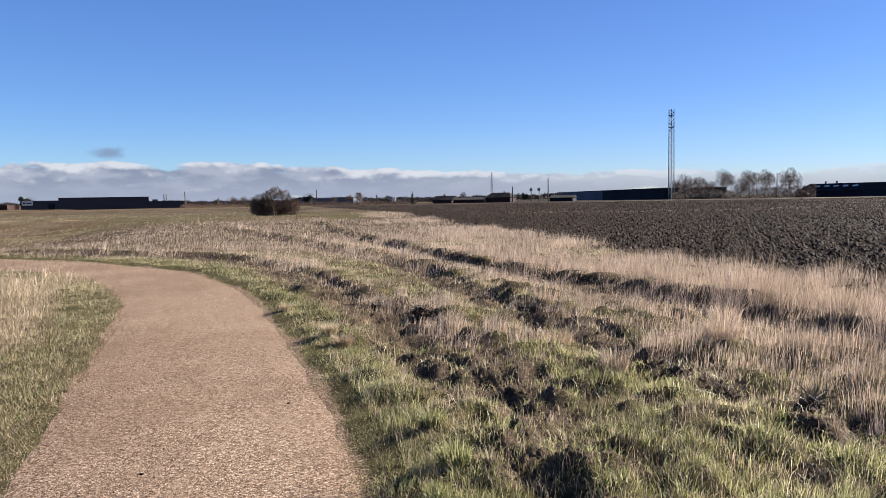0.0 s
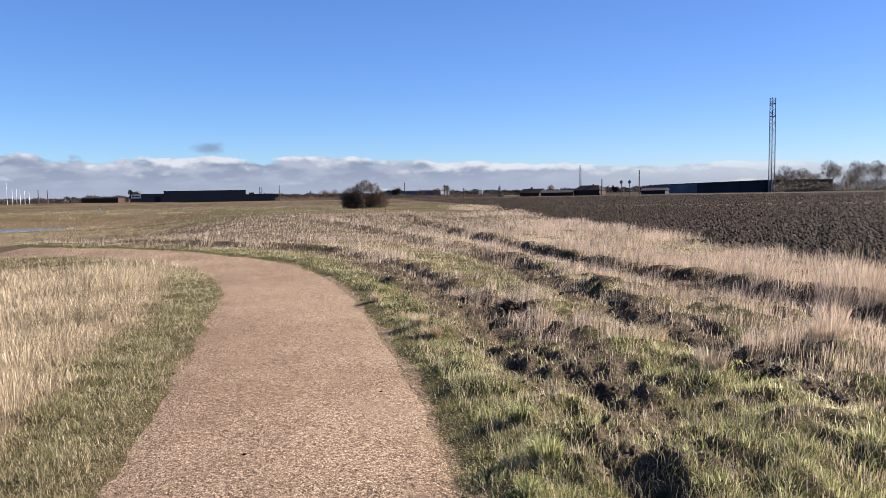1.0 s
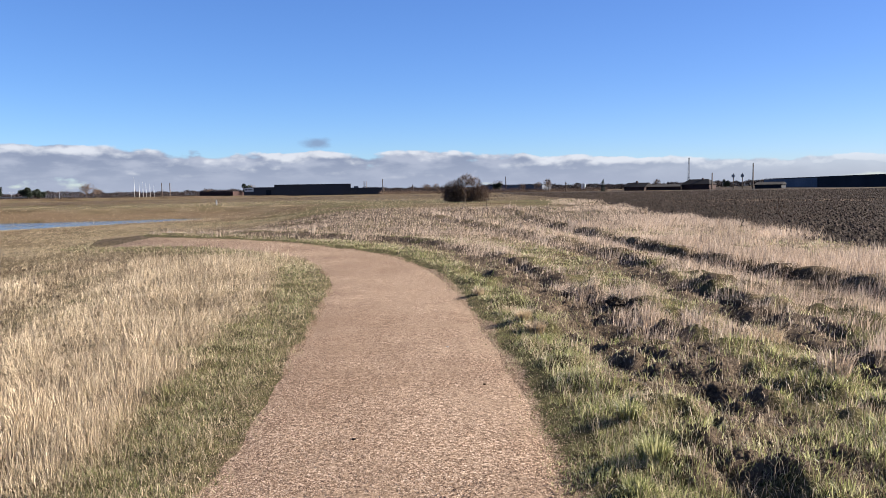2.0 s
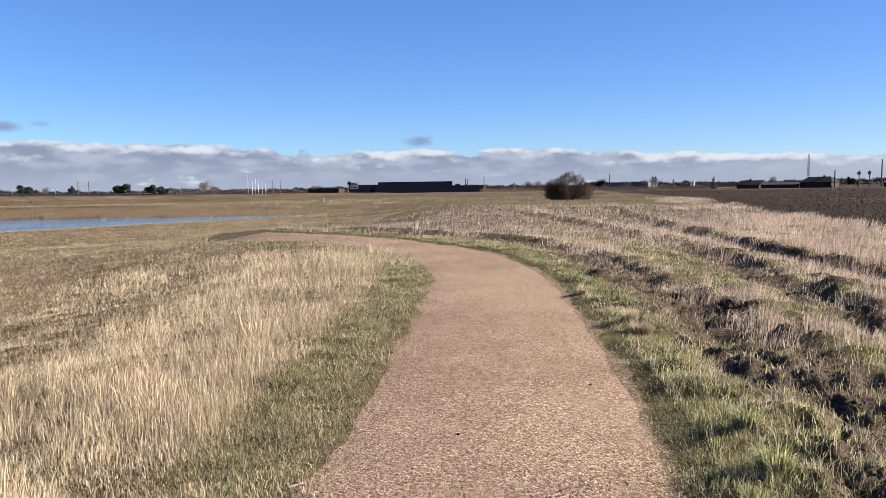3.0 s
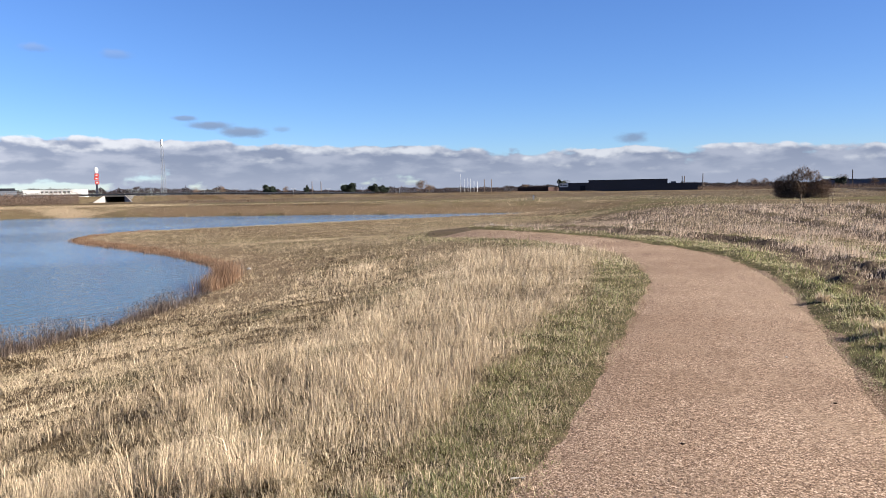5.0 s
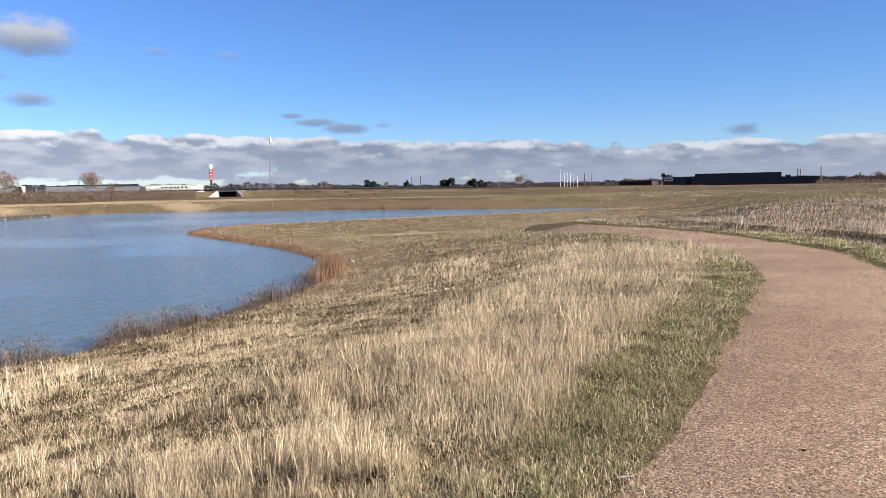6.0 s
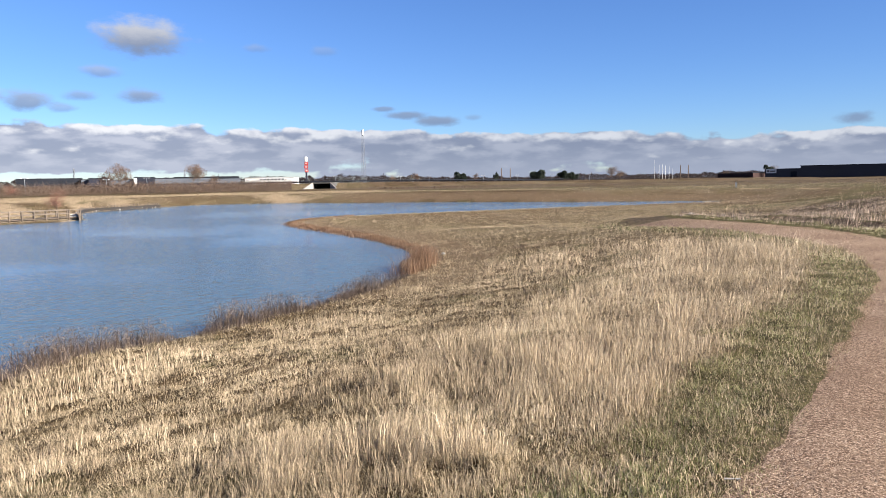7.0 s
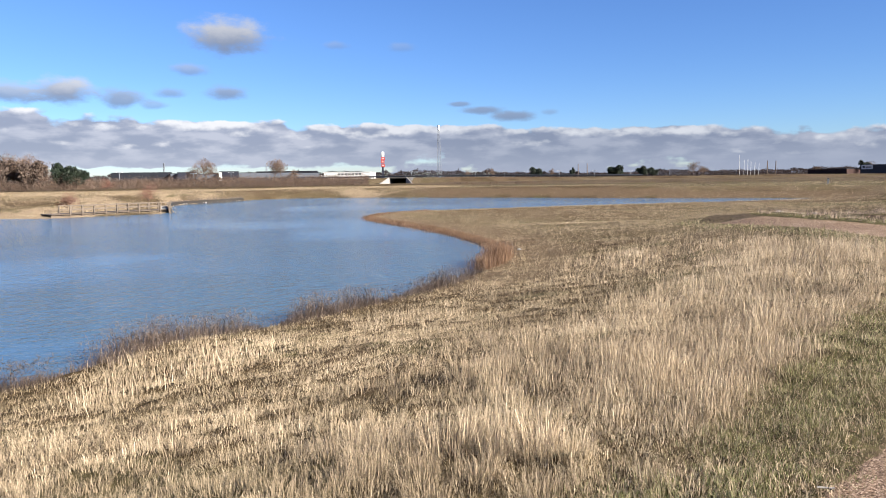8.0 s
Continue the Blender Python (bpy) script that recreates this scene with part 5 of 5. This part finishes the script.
for a, b, d, h, wall, label in ((85.2, 81.1, 470, 7.2, DARK, "dark industrial hall behind scrub"), (80.7, 79.4, 455, 6.9, BLACK, "small black industrial hall beside grey halls"), (81.2, 80.6, 465, 6.4, GREY, "grey link building between dark halls"),
                                (79.4, 77.8, 470, 6.0, GREY, "grey industrial hall beside black halls"), (77.7, 76.3, 455, 7.2, BLACK, "black hall with a white gate"),
                                (76.3, 72.0, 480, 6.6, GREY, "wide grey factory hall beyond scrub"), (75.0, 70.3, 500, 7.4, DARK, "dark-topped factory hall beyond scrub"), (72.2, 70.2, 470, 6.0, GREY, "low grey wing of a factory")):
    ob, size = run_house("factory_hall", spot(a, d), spot(b, d), 25, h, 0, wall, DARK, label, "hall")
    if "gate" in label:
        part("gate", boxed(-0.2, 1.4, -0.2, 0.0, 0.5, h - 0.3), PALE, ob, "white sliding gate")
ob, size = run_house("white_store", spot(69.85, 430), spot(66.2, 425), 20, 5.5, 0, PALE, PALE, "long white store with dark sign bars", "store")
for k in range(7):
    part("sign_bar", boxed(size * (0.30 + 0.075 * k), size * (0.345 + 0.075 * k), -0.15, 0.0, 4.3, 5.2), DARK, ob)
for a in (3.93, 3.74):
    put(tagged(part("tank", tube(bmesh.new(), (0, 0, 0), (0, 0, 2.9), 0.55, 0.55, 12), PALE), "white upright storage tank", "tank", "white tanks"), a, 400)


def lattice_mast(azimuth, far, tall, foot, head, label, platforms=(), feed=0.07, bays=26):
    ob = facing("lattice_mast", azimuth, far, label, "mast")
    corners = [(math.cos(a), math.sin(a)) for a in (0.5, 0.5 + 2 * math.pi / 3, 0.5 + 4 * math.pi / 3)]
    def at(k, f):
        r = (foot + (head - foot) * f) / 1.732
        return Vector((corners[k][0] * r, corners[k][1] * r, f * tall))
    for k in range(3):
        part("leg", tube(bmesh.new(), at(k, 0), at(k, 1), feed * 1.5, feed), STEEL, ob)
    bm = bmesh.new()
    for b in range(bays):
        for k in range(3):
            i, j = (k, (k + 1) % 3) if b % 2 else ((k + 1) % 3, k)
            tube(bm, at(i, b / bays), at(j, (b + 1) / bays), feed * 0.45, feed * 0.45, 4)
            tube(bm, at(i, b / bays), at(j, b / bays), feed * 0.35, feed * 0.35, 4)
    part("bracing", bm, STEEL, ob)
    for z in platforms:
        part("platform", boxed(-head * 0.58, head * 0.58, -head * 0.58, head * 0.58, z, z + 0.15), STEEL, ob)
        for k in range(3):
            c = at(k, z / tall)
            part("antenna", boxed(c.x - 0.16, c.x + 0.16, c.y - 0.12, c.y + 0.12, z + 0.3, z + 2.6, 0.04), STEEL, ob)
    return ob


lattice_mast(-17.7, 330, 39.0, 2.3, 2.1, "tall galvanised lattice mast with antenna platforms", (31.2, 36.4), 0.13)
tall_mast = lattice_mast(60.75, 520, 38.8, 3.4, 1.2, "slender lattice mast rising behind the embankment", (), 0.085)
part("radome", tube(bmesh.new(), (0, 0, 35.6), (0, 0, 39.4), 0.85, 0.85, 12), PALE, tall_mast, "white antenna drum at the mast head")
lattice_mast(-3.97, 700, 27.6, 2.0, 1.1, "distant thin lattice mast", (), 0.13, 18)
lattice_mast(81.6, 620, 17.0, 2.0, 0.8, "small distant lattice mast", (), 0.14, 12)
lattice_mast(74.2, 640, 15.5, 2.0, 0.8, "small distant lattice mast", (), 0.14, 12)


def pole(azimuth, far, tall, r, mat, label, name="utility_pole", arm=0.0, group="utility poles"):
    ob = facing(name, azimuth, far, label, "pole", group=group)
    part("shaft", tube(bmesh.new(), (0, 0, -0.3), (0, 0, tall), r, r * 0.75), mat, ob)
    if arm:
        part("crossarm", boxed(-arm, arm, -0.1, 0.1, tall - 0.9, tall - 0.65), mat, ob)
    return ob


for a, e, d, arm in ((19.68, 0.98, 400, 0), (21.15, 0.84, 425, 0), (20.99, 0.83, 425, 0), (9.9, 1.0, 380, 0), (6.73, 0.78, 300, 0.5), (6.51, 0.78, 300, 0.5), (-5.61, 0.95, 320, 0), (-8.41, 1.6, 320, 0),
                     (49.85, 0.95, 420, 0), (49.16, 0.94, 420, 0), (36.25, 0.88, 400, 0), (35.69, 0.87, 400, 0), (57.0, 0.6, 400, 0.6), (-25.0, 1.5, 300, 0), (5.2, 0.5, 330, 0.5), (13.9, 0.5, 340, 0.5), (17.3, 0.5, 350, 0.5)):
    pole(a, d, 1.6 + d * math.tan(radians(e)), 0.26 if d > 310 else 0.18, BARK, "dark wooden pole along the railway", arm=arm)
for a, e in ((-7.08, 0.88), (-7.7, 0.87)):
    ob = pole(a, 320, 1.6 + 320 * math.tan(radians(e)), 0.2, BARK, "dark pole with a transformer near its top", group="transformer poles")
    part("transformer", boxed(-0.7, 0.5, -0.4, 0.4, 4.9, 6.0, 0.1), STEEL, ob)
for a, e in ((38.12, 1.33), (37.8, 0.95), (37.55, 1.0), (37.34, 0.9), (37.07, 0.8), (36.8, 0.7)):
    pole(a, 420, 1.6 + 420 * math.tan(radians(e)), 0.09, PALE, "slim white flagpole in a row", "flagpole", group="flagpoles")


def street_lamp(azimuth, far, tall):
    ob = facing("street_lamp", azimuth, far, "grey street lamp with a double head", "lamp", group="street lamps")
    part("post", tube(bmesh.new(), (0, 0, -0.2), (0, 0, tall), 0.13, 0.09), STEEL, ob)
    part("arm", boxed(-1.0, 1.0, -0.06, 0.06, tall - 0.1, tall), STEEL, ob)
    for s in (-0.95, 0.55):
        part("lamp_head", boxed(s, s + 0.4, -0.16, 0.16, tall - 0.22, tall - 0.08, 0.03), PALE, ob)


for a, d, h in ((84.7, 225, 4.6), (79.6, 250, 4.4), (76.9, 250, 4.6), (69.9, 300, 3.4), (63.0, 330, 4.8), (61.6, 330, 4.4), (57.9, 340, 4.6), (55.6, 350, 4.6), (53.9, 350, 4.4), (51.3, 360, 4.4), (48.6, 370, 4.2), (45.9, 380, 4.2), (43.0, 390, 4.2)):
    street_lamp(a, d, h)


def totem():
    ob = facing("totem_sign", 65.22, 500, "tall roadside totem sign with red and white panels", "sign")
    part("pole", boxed(-0.6, 0.6, -0.4, 0.4, -0.3, 10.0), BLACK, ob)
    for z, x in ((9.6, 0.2), (12.2, -0.1), (14.4, 0.15)):
        panel = part("panel", boxed(-1.25 + x, 1.25 + x, -0.5, 0.5, z, z + 2.0, 0.15), RED, ob)
        part("lettering_bar", boxed(-0.6 + x, 0.6 + x, -0.56, -0.5, z + 0.8, z + 1.25), PALE, panel)
    bm = bmesh.new()
    bmesh.ops.create_uvsphere(bm, u_segments=20, v_segments=12, radius=1.0, matrix=Matrix.Translation((0, 0, 18.4)) @ Matrix.Diagonal((1.2, 0.5, 1.9, 1)))
    part("disc", bm, PALE, ob, "white oval top disc", True)


totem()


def underpass():
    ob = facing("underpass", 64.1, 259, "concrete underpass portal in the road embankment", "underpass", z=-0.8, turn=-14)
    bm = boxed(-3.4, -3.0, 0, 14, -0.3, 2.5)
    box(bm, 3.0, 3.4, 0, 14, -0.3, 2.5)
    box(bm, -3.4, 3.4, 0.3, 14, 2.5, 2.9)
    part("tunnel", bm, SHADED_CONCRETE, ob)
    # added black plate shuts the passage, so its shaded inside is painted dark
    part("back", boxed(-3.4, 3.4, 14, 14.3, -0.3, 2.9), BLACK, ob)
    for s in (-1, 1):
        bm = bmesh.new()
        pts = [(s * 3.0, -0.2), (s * 6.0, -3.2)]
        for (x, y), top in zip(pts, (2.9, 0.5)):
            for dx in (0, s * 0.35):
                bm.verts.new((x + dx, y, -0.4)), bm.verts.new((x + dx, y, top))
        v = list(bm.verts)
        for f in ((0, 1, 5, 4), (2, 3, 7, 6), (1, 3, 7, 5), (4, 5, 7, 6), (0, 1, 3, 2)):
            bm.faces.new([v[k] for k in f])
        bmesh.ops.recalc_face_normals(bm, faces=bm.faces)
        part("wing_wall", bm, CONCRETE, ob)
    part("parapet", boxed(-3.6, 3.6, -0.25, 0.1, 2.5, 2.95), SHADED_CONCRETE, ob)


underpass()


def road_bridge():
    """A low road bridge: deck, edge beam, railing and slab piers."""
    ob = facing("road_bridge", 71.5, 240, "low dark road bridge with slab piers behind scrub", "bridge", z=0.0)
    part("deck", boxed(-9.0, 8.0, 0, 9, 1.75, 2.35), DARK, ob)
    part("edge_beam", boxed(-9.2, 8.2, -0.3, 0, 1.95, 2.5, 0.04), DARK, ob)
    part("railing", boxed(-9.0, 8.0, -0.2, -0.14, 3.05, 3.13), STEEL, ob)
    for k in range(12):
        part("railing_post", boxed(-8.9 + 1.5 * k, -8.82 + 1.5 * k, -0.2, -0.14, 2.5, 3.05), STEEL, ob)
    for x in (-8.4, -3.2, 2.0, 7.2):
        part("pier", boxed(x - 0.3, x + 0.3, 1.0, 8.0, -0.8, 1.75), CONCRETE, ob)


road_bridge()


def guard_rail():
    line = smooth_line(DAM[1:6], 5)
    ob = empty("guard_rail", line[0][0], line[0][1], 0, 0, "steel guard rail along the embankment road", "guard rail")
    o = Vector((line[0][0], line[0][1], 0))
    for a, b in zip(line, line[1:]):
        pa, pb = (Vector((x, y, ground_at(x, y) + 0.6)) - o for x, y in (a, b))
        part("rail", tube(bmesh.new(), pa, pb, 0.26, 0.26, 4), DARK, ob)
        part("post", boxed(pa.x - 0.06, pa.x + 0.06, pa.y - 0.06, pa.y + 0.06, pa.z - 0.8, pa.z), STEEL, ob)


guard_rail()


def marker_post(azimuth, far, tall, label):
    ob = facing("marker_post", azimuth, far, label, "post")
    part("post", boxed(-0.11, 0.11, -0.11, 0.11, -0.1, tall, 0.02), PALE, ob)
    part("cap", boxed(-0.13, 0.13, -0.13, 0.13, tall, tall + 0.06), GREY, ob)


marker_post(32.45, 112, 0.75, "white marker post in the far meadow")


# ---- the boardwalk and the bank's timber edge ----
def boardwalk():
    a, b = Vector((-73.4, 2.2, 0)), Vector((-77.0, 11.3, 0))
    size = (b - a).length
    ob = empty("boardwalk", a.x, a.y, WATER_Z, math.degrees(math.atan2(b.y - a.y, b.x - a.x)), "weathered timber boardwalk with a post-and-rail fence over the water", "boardwalk")
    part("beam", boxed(-1.6, size, -0.1, 0.1, 0.02, 0.24), TIMBER, ob)
    part("beam", boxed(-1.6, size, 1.7, 1.9, 0.02, 0.24), TIMBER, ob)
    me = bpy.data.meshes.new("plank")
    bm = boxed(0.01, 0.19, -0.3, 2.1, 0.24, 0.30, 0.006)
    bm.to_mesh(me)
    bm.free()
    me.materials.append(TIMBER)
    for k in range(int((size + 1.6) / 0.2)):
        plank = new("plank", me)
        plank.parent = ob
        plank.location.x = -1.6 + 0.2 * k
    n = 10
    for k in range(n):
        x = size * k / (n - 1)
        part("post", boxed(x - 0.06, x + 0.06, -0.30, -0.18, -0.9, 1.08, 0.015), TIMBER, ob)
        part("post", boxed(x - 0.06, x + 0.06, 1.95, 2.07, -0.6, 1.04, 0.015), TIMBER, ob)
    for y in (-0.28, 2.0):
        part("top_rail", boxed(-0.1, size + 0.1, y - 0.04, y + 0.08, 0.96, 1.02, 0.01), TIMBER, ob)
        part("mid_rail", boxed(-0.1, size + 0.1, y, y + 0.04, 0.62, 0.70, 0.01), TIMBER, ob)


boardwalk()


def timber_edge():
    line = smooth_line([(-75.0, 11.2), (-80, 11.9), (-86, 12.7), (-93, 14.0), (-100, 16.0), (-106, 21.5), (-111.5, 27.5)], 12)
    ob = empty("timber_edging", line[0][0], line[0][1], WATER_Z, 0, "low row of timber stakes holding the bank", "edging")
    rng = np.random.RandomState(9)
    o = Vector((line[0][0], line[0][1], 0))
    for (ax, ay), (bx, by) in zip(line, line[1:]):
        turn = math.atan2(by - ay, bx - ax)
        size = math.hypot(bx - ax, by - ay)
        p = part("board", boxed(0, size - 0.05, -0.06, 0.06, -0.3, 0.42 + rng.uniform(-0.04, 0.04)), WET, ob, "dark wet board")
        p.matrix_basis = Matrix.Translation(Vector((ax, ay, 0)) - o) @ Matrix.Rotation(turn, 4, "Z")
        stake = part("stake", boxed(-0.09, 0.09, 0.05, 0.2, -0.5, 0.62 + rng.uniform(-0.1, 0.1)), TIMBER, ob)
        stake.matrix_basis = p.matrix_basis

    line = np.array(line)
    k, w = rng.randint(6, len(line) - 1, 420), rng.rand(420, 1)
    p = line[k] * (1 - w) + line[k + 1] * w + np.array([0.25, -0.55]) + rng.normal(0, 0.15, (420, 2))
    lumps("edge_stones", p[:, 0], p[:, 1], rng.uniform(0.12, 0.34, 420), FLINT, "pale stones along the timber edging at the waterline", "stones", 0.7, 0.2, np.full(420, WATER_Z + 0.05))


timber_edge()


# ---- small things near the path ----
def tussock(x, y, tall, n, mat, label, seed):
    """One grass tussock: blades fanning out of a single root, a thing of its own."""
    rng = np.random.RandomState(seed)
    z = ground_at(x, y) - 0.02
    a, out = rng.uniform(0, 2 * math.pi, n), rng.uniform(0.05, 0.85, n)
    h = tall * rng.uniform(0.4, 1.1, n)
    root = np.stack([0.45 * tall * np.sqrt(rng.rand(n)) * np.cos(a), 0.45 * tall * np.sqrt(rng.rand(n)) * np.sin(a), np.zeros(n)], -1)
    fall = np.stack([np.cos(a), np.sin(a), np.zeros(n)], -1)
    mid = root + fall * (out * h * 0.3)[:, None] + np.array([0, 0, 0.6]) * h[:, None]
    tip = root + fall * (out * h * 0.95)[:, None]
    tip[:, 2] += h * np.sqrt(1 - out**2 * 0.85)
    t = rng.uniform(0, 2 * math.pi, n)
    w = np.stack([np.cos(t), np.sin(t), np.zeros(n)], -1) * 0.0022
    verts = np.stack([root - w, root + w, mid + w, mid - w, tip], 1).reshape(-1, 3)
    corners = (np.arange(n)[:, None] * 5 + np.array([[0, 1, 2, 3, 3, 2, 4]])).ravel()
    ob = big_mesh("grass_tussock", verts, corners, np.tile([4, 3], n), mat)
    ob.location = (x, y, z)
    return tagged(ob, label, "tussock", "tussocks by the path")


PALE_TUFT = "bleached grass tussock at the gravel's edge"
GREEN_TUFT = "lush green grass tussock beside the gravel path"
for k, (x, y, h, n, mat) in enumerate(((-1.12, 7.75, 0.19, 800, STRAW), (-1.32, 8.2, 0.17, 600, STRAW), (-1.6, 8.9, 0.14, 260, STRAW), (-0.95, 7.2, 0.14, 260, GREEN), (-0.1, 4.7, 0.15, 300, GREEN),
                                       (0.05, 4.05, 0.18, 420, GREEN), (-0.05, 3.6, 0.13, 260, GREEN), (-2.3, 10.3, 0.16, 240, STRAW), (1.2, 7.6, 0.30, 260, STRAW), (1.5, 6.3, 0.26, 240, ROSY), (2.9, 7.4, 0.34, 320, ROSY), (3.4, 8.6, 0.36, 320, ROSY),
                                       (-5.6, 6.9, 0.42, 90, STRAW), (-5.2, 6.6, 0.36, 90, STRAW), (-4.3, 2.0, 0.42, 90, STRAW), (-3.9, 2.5, 0.34, 90, STRAW), (-4.5, 4.3, 0.34, 90, STRAW), (-6.6, 4.4, 0.36, 90, STRAW))):
    tussock(x, y, h, n, mat, GREEN_TUFT if mat is GREEN else PALE_TUFT if k < 9 else "tall tussock of dry pale grass", 300 + k)


def sod(x, y, size, seed):
    """An upturned sod: a dark torn lump of earth with roots and straws on it."""
    rng = np.random.RandomState(seed)
    ob = empty("upturned_sod", x, y, ground_at(x, y), rng.uniform(0, 360), "dark upturned sod with torn roots in the grass", "sod", "upturned sods")
    bm = bmesh.new()
    bmesh.ops.create_icosphere(bm, subdivisions=4, radius=1.0)
    for v in bm.verts:
        p = v.co.copy()
        f = 1 + 0.5 * noise.noise(p * 1.7 + Vector((seed, 0, 0))) + 0.4 * noise.noise(p * 5.5 + Vector((0, seed, 0)))
        v.co = Vector((p.x * size * 0.62 * f, p.y * size * 0.4 * f, max(-0.2, p.z) * size * 0.26 * f))
    part("earth", bm, MUD, ob)
    bm = bmesh.new()
    for _ in range(26):
        a, r = rng.uniform(0, 6.28), size * rng.uniform(0.1, 0.5)
        p = Vector((r * math.cos(a), r * math.sin(a) * 0.7, size * 0.25))
        tube(bm, p, p + Vector((rng.normal(0, 0.1), rng.normal(0, 0.1), rng.uniform(0.02, 0.16))), 0.003, 0.001, 4)
    part("root_tuft", bm, STEMS, ob, "thin torn roots and straws")


for k, (x, y, s) in enumerate(((2.32, 5.75, 0.30), (2.05, 6.3, 0.22), (1.75, 6.9, 0.24), (2.7, 5.2, 0.2), (0.55, 8.2, 0.22), (-0.3, 9.4, 0.26), (-1.0, 10.4, 0.24), (1.2, 9.6, 0.3), (0.6, 11.2, 0.3))):
    sod(x, y, s, 400 + k)


def stone(x, y, size, mat, label, seed, z=None, name="stone"):
    bm = bmesh.new()
    bmesh.ops.create_icosphere(bm, subdivisions=3, radius=1.0)
    for v in bm.verts:
        f = 1 + 0.35 * noise.noise(v.co * 1.6 + Vector((0, seed, 0)))
        v.co = Vector((v.co.x * size * 0.6 * f, v.co.y * size * 0.45 * f, v.co.z * size * 0.35 * f))
    ob = part(name, bm, mat, None, label, True)
    ob.location = (x, y, (ground_at(x, y) if z is None else z) + size * 0.12)
    return tagged(ob, label, "stone")


stone(-1.81, 4.15, 0.022, CLOD, "small dark stone on the gravel path", 1, 0.01)
stone(-1.25, 5.6, 0.02, CLOD, "small dark stone on the gravel path", 2, 0.01)
stone(-1.9, 6.9, 0.022, FLINT, "small pale stone on the gravel path", 3, 0.01)
stone(-23.3, 16.2, 0.16, FLINT, "pale stone lying in the grass", 4)
for k in range(4):
    rr = random.Random(k)
    stone(-18.3 + rr.uniform(-1.3, 1.0), 25.9 + rr.uniform(-0.5, 0.9), rr.uniform(0.10, 0.2), CONCRETE, "pale rock heaped beside the path's bend", 10 + k)


def stick():
    ob = empty("broken_stick", -2.31, 3.08, 0.012, 35, "bleached broken stick at the path's edge", "stick")
    part("branch", tube(bmesh.new(), (-0.04, 0, 0.006), (0.04, 0.012, 0.010), 0.006, 0.004), FLINT, ob)
    part("spur", tube(bmesh.new(), (0.01, 0, 0.01), (0.035, -0.03, 0.012), 0.004, 0.002), TIMBER, ob)


stick()
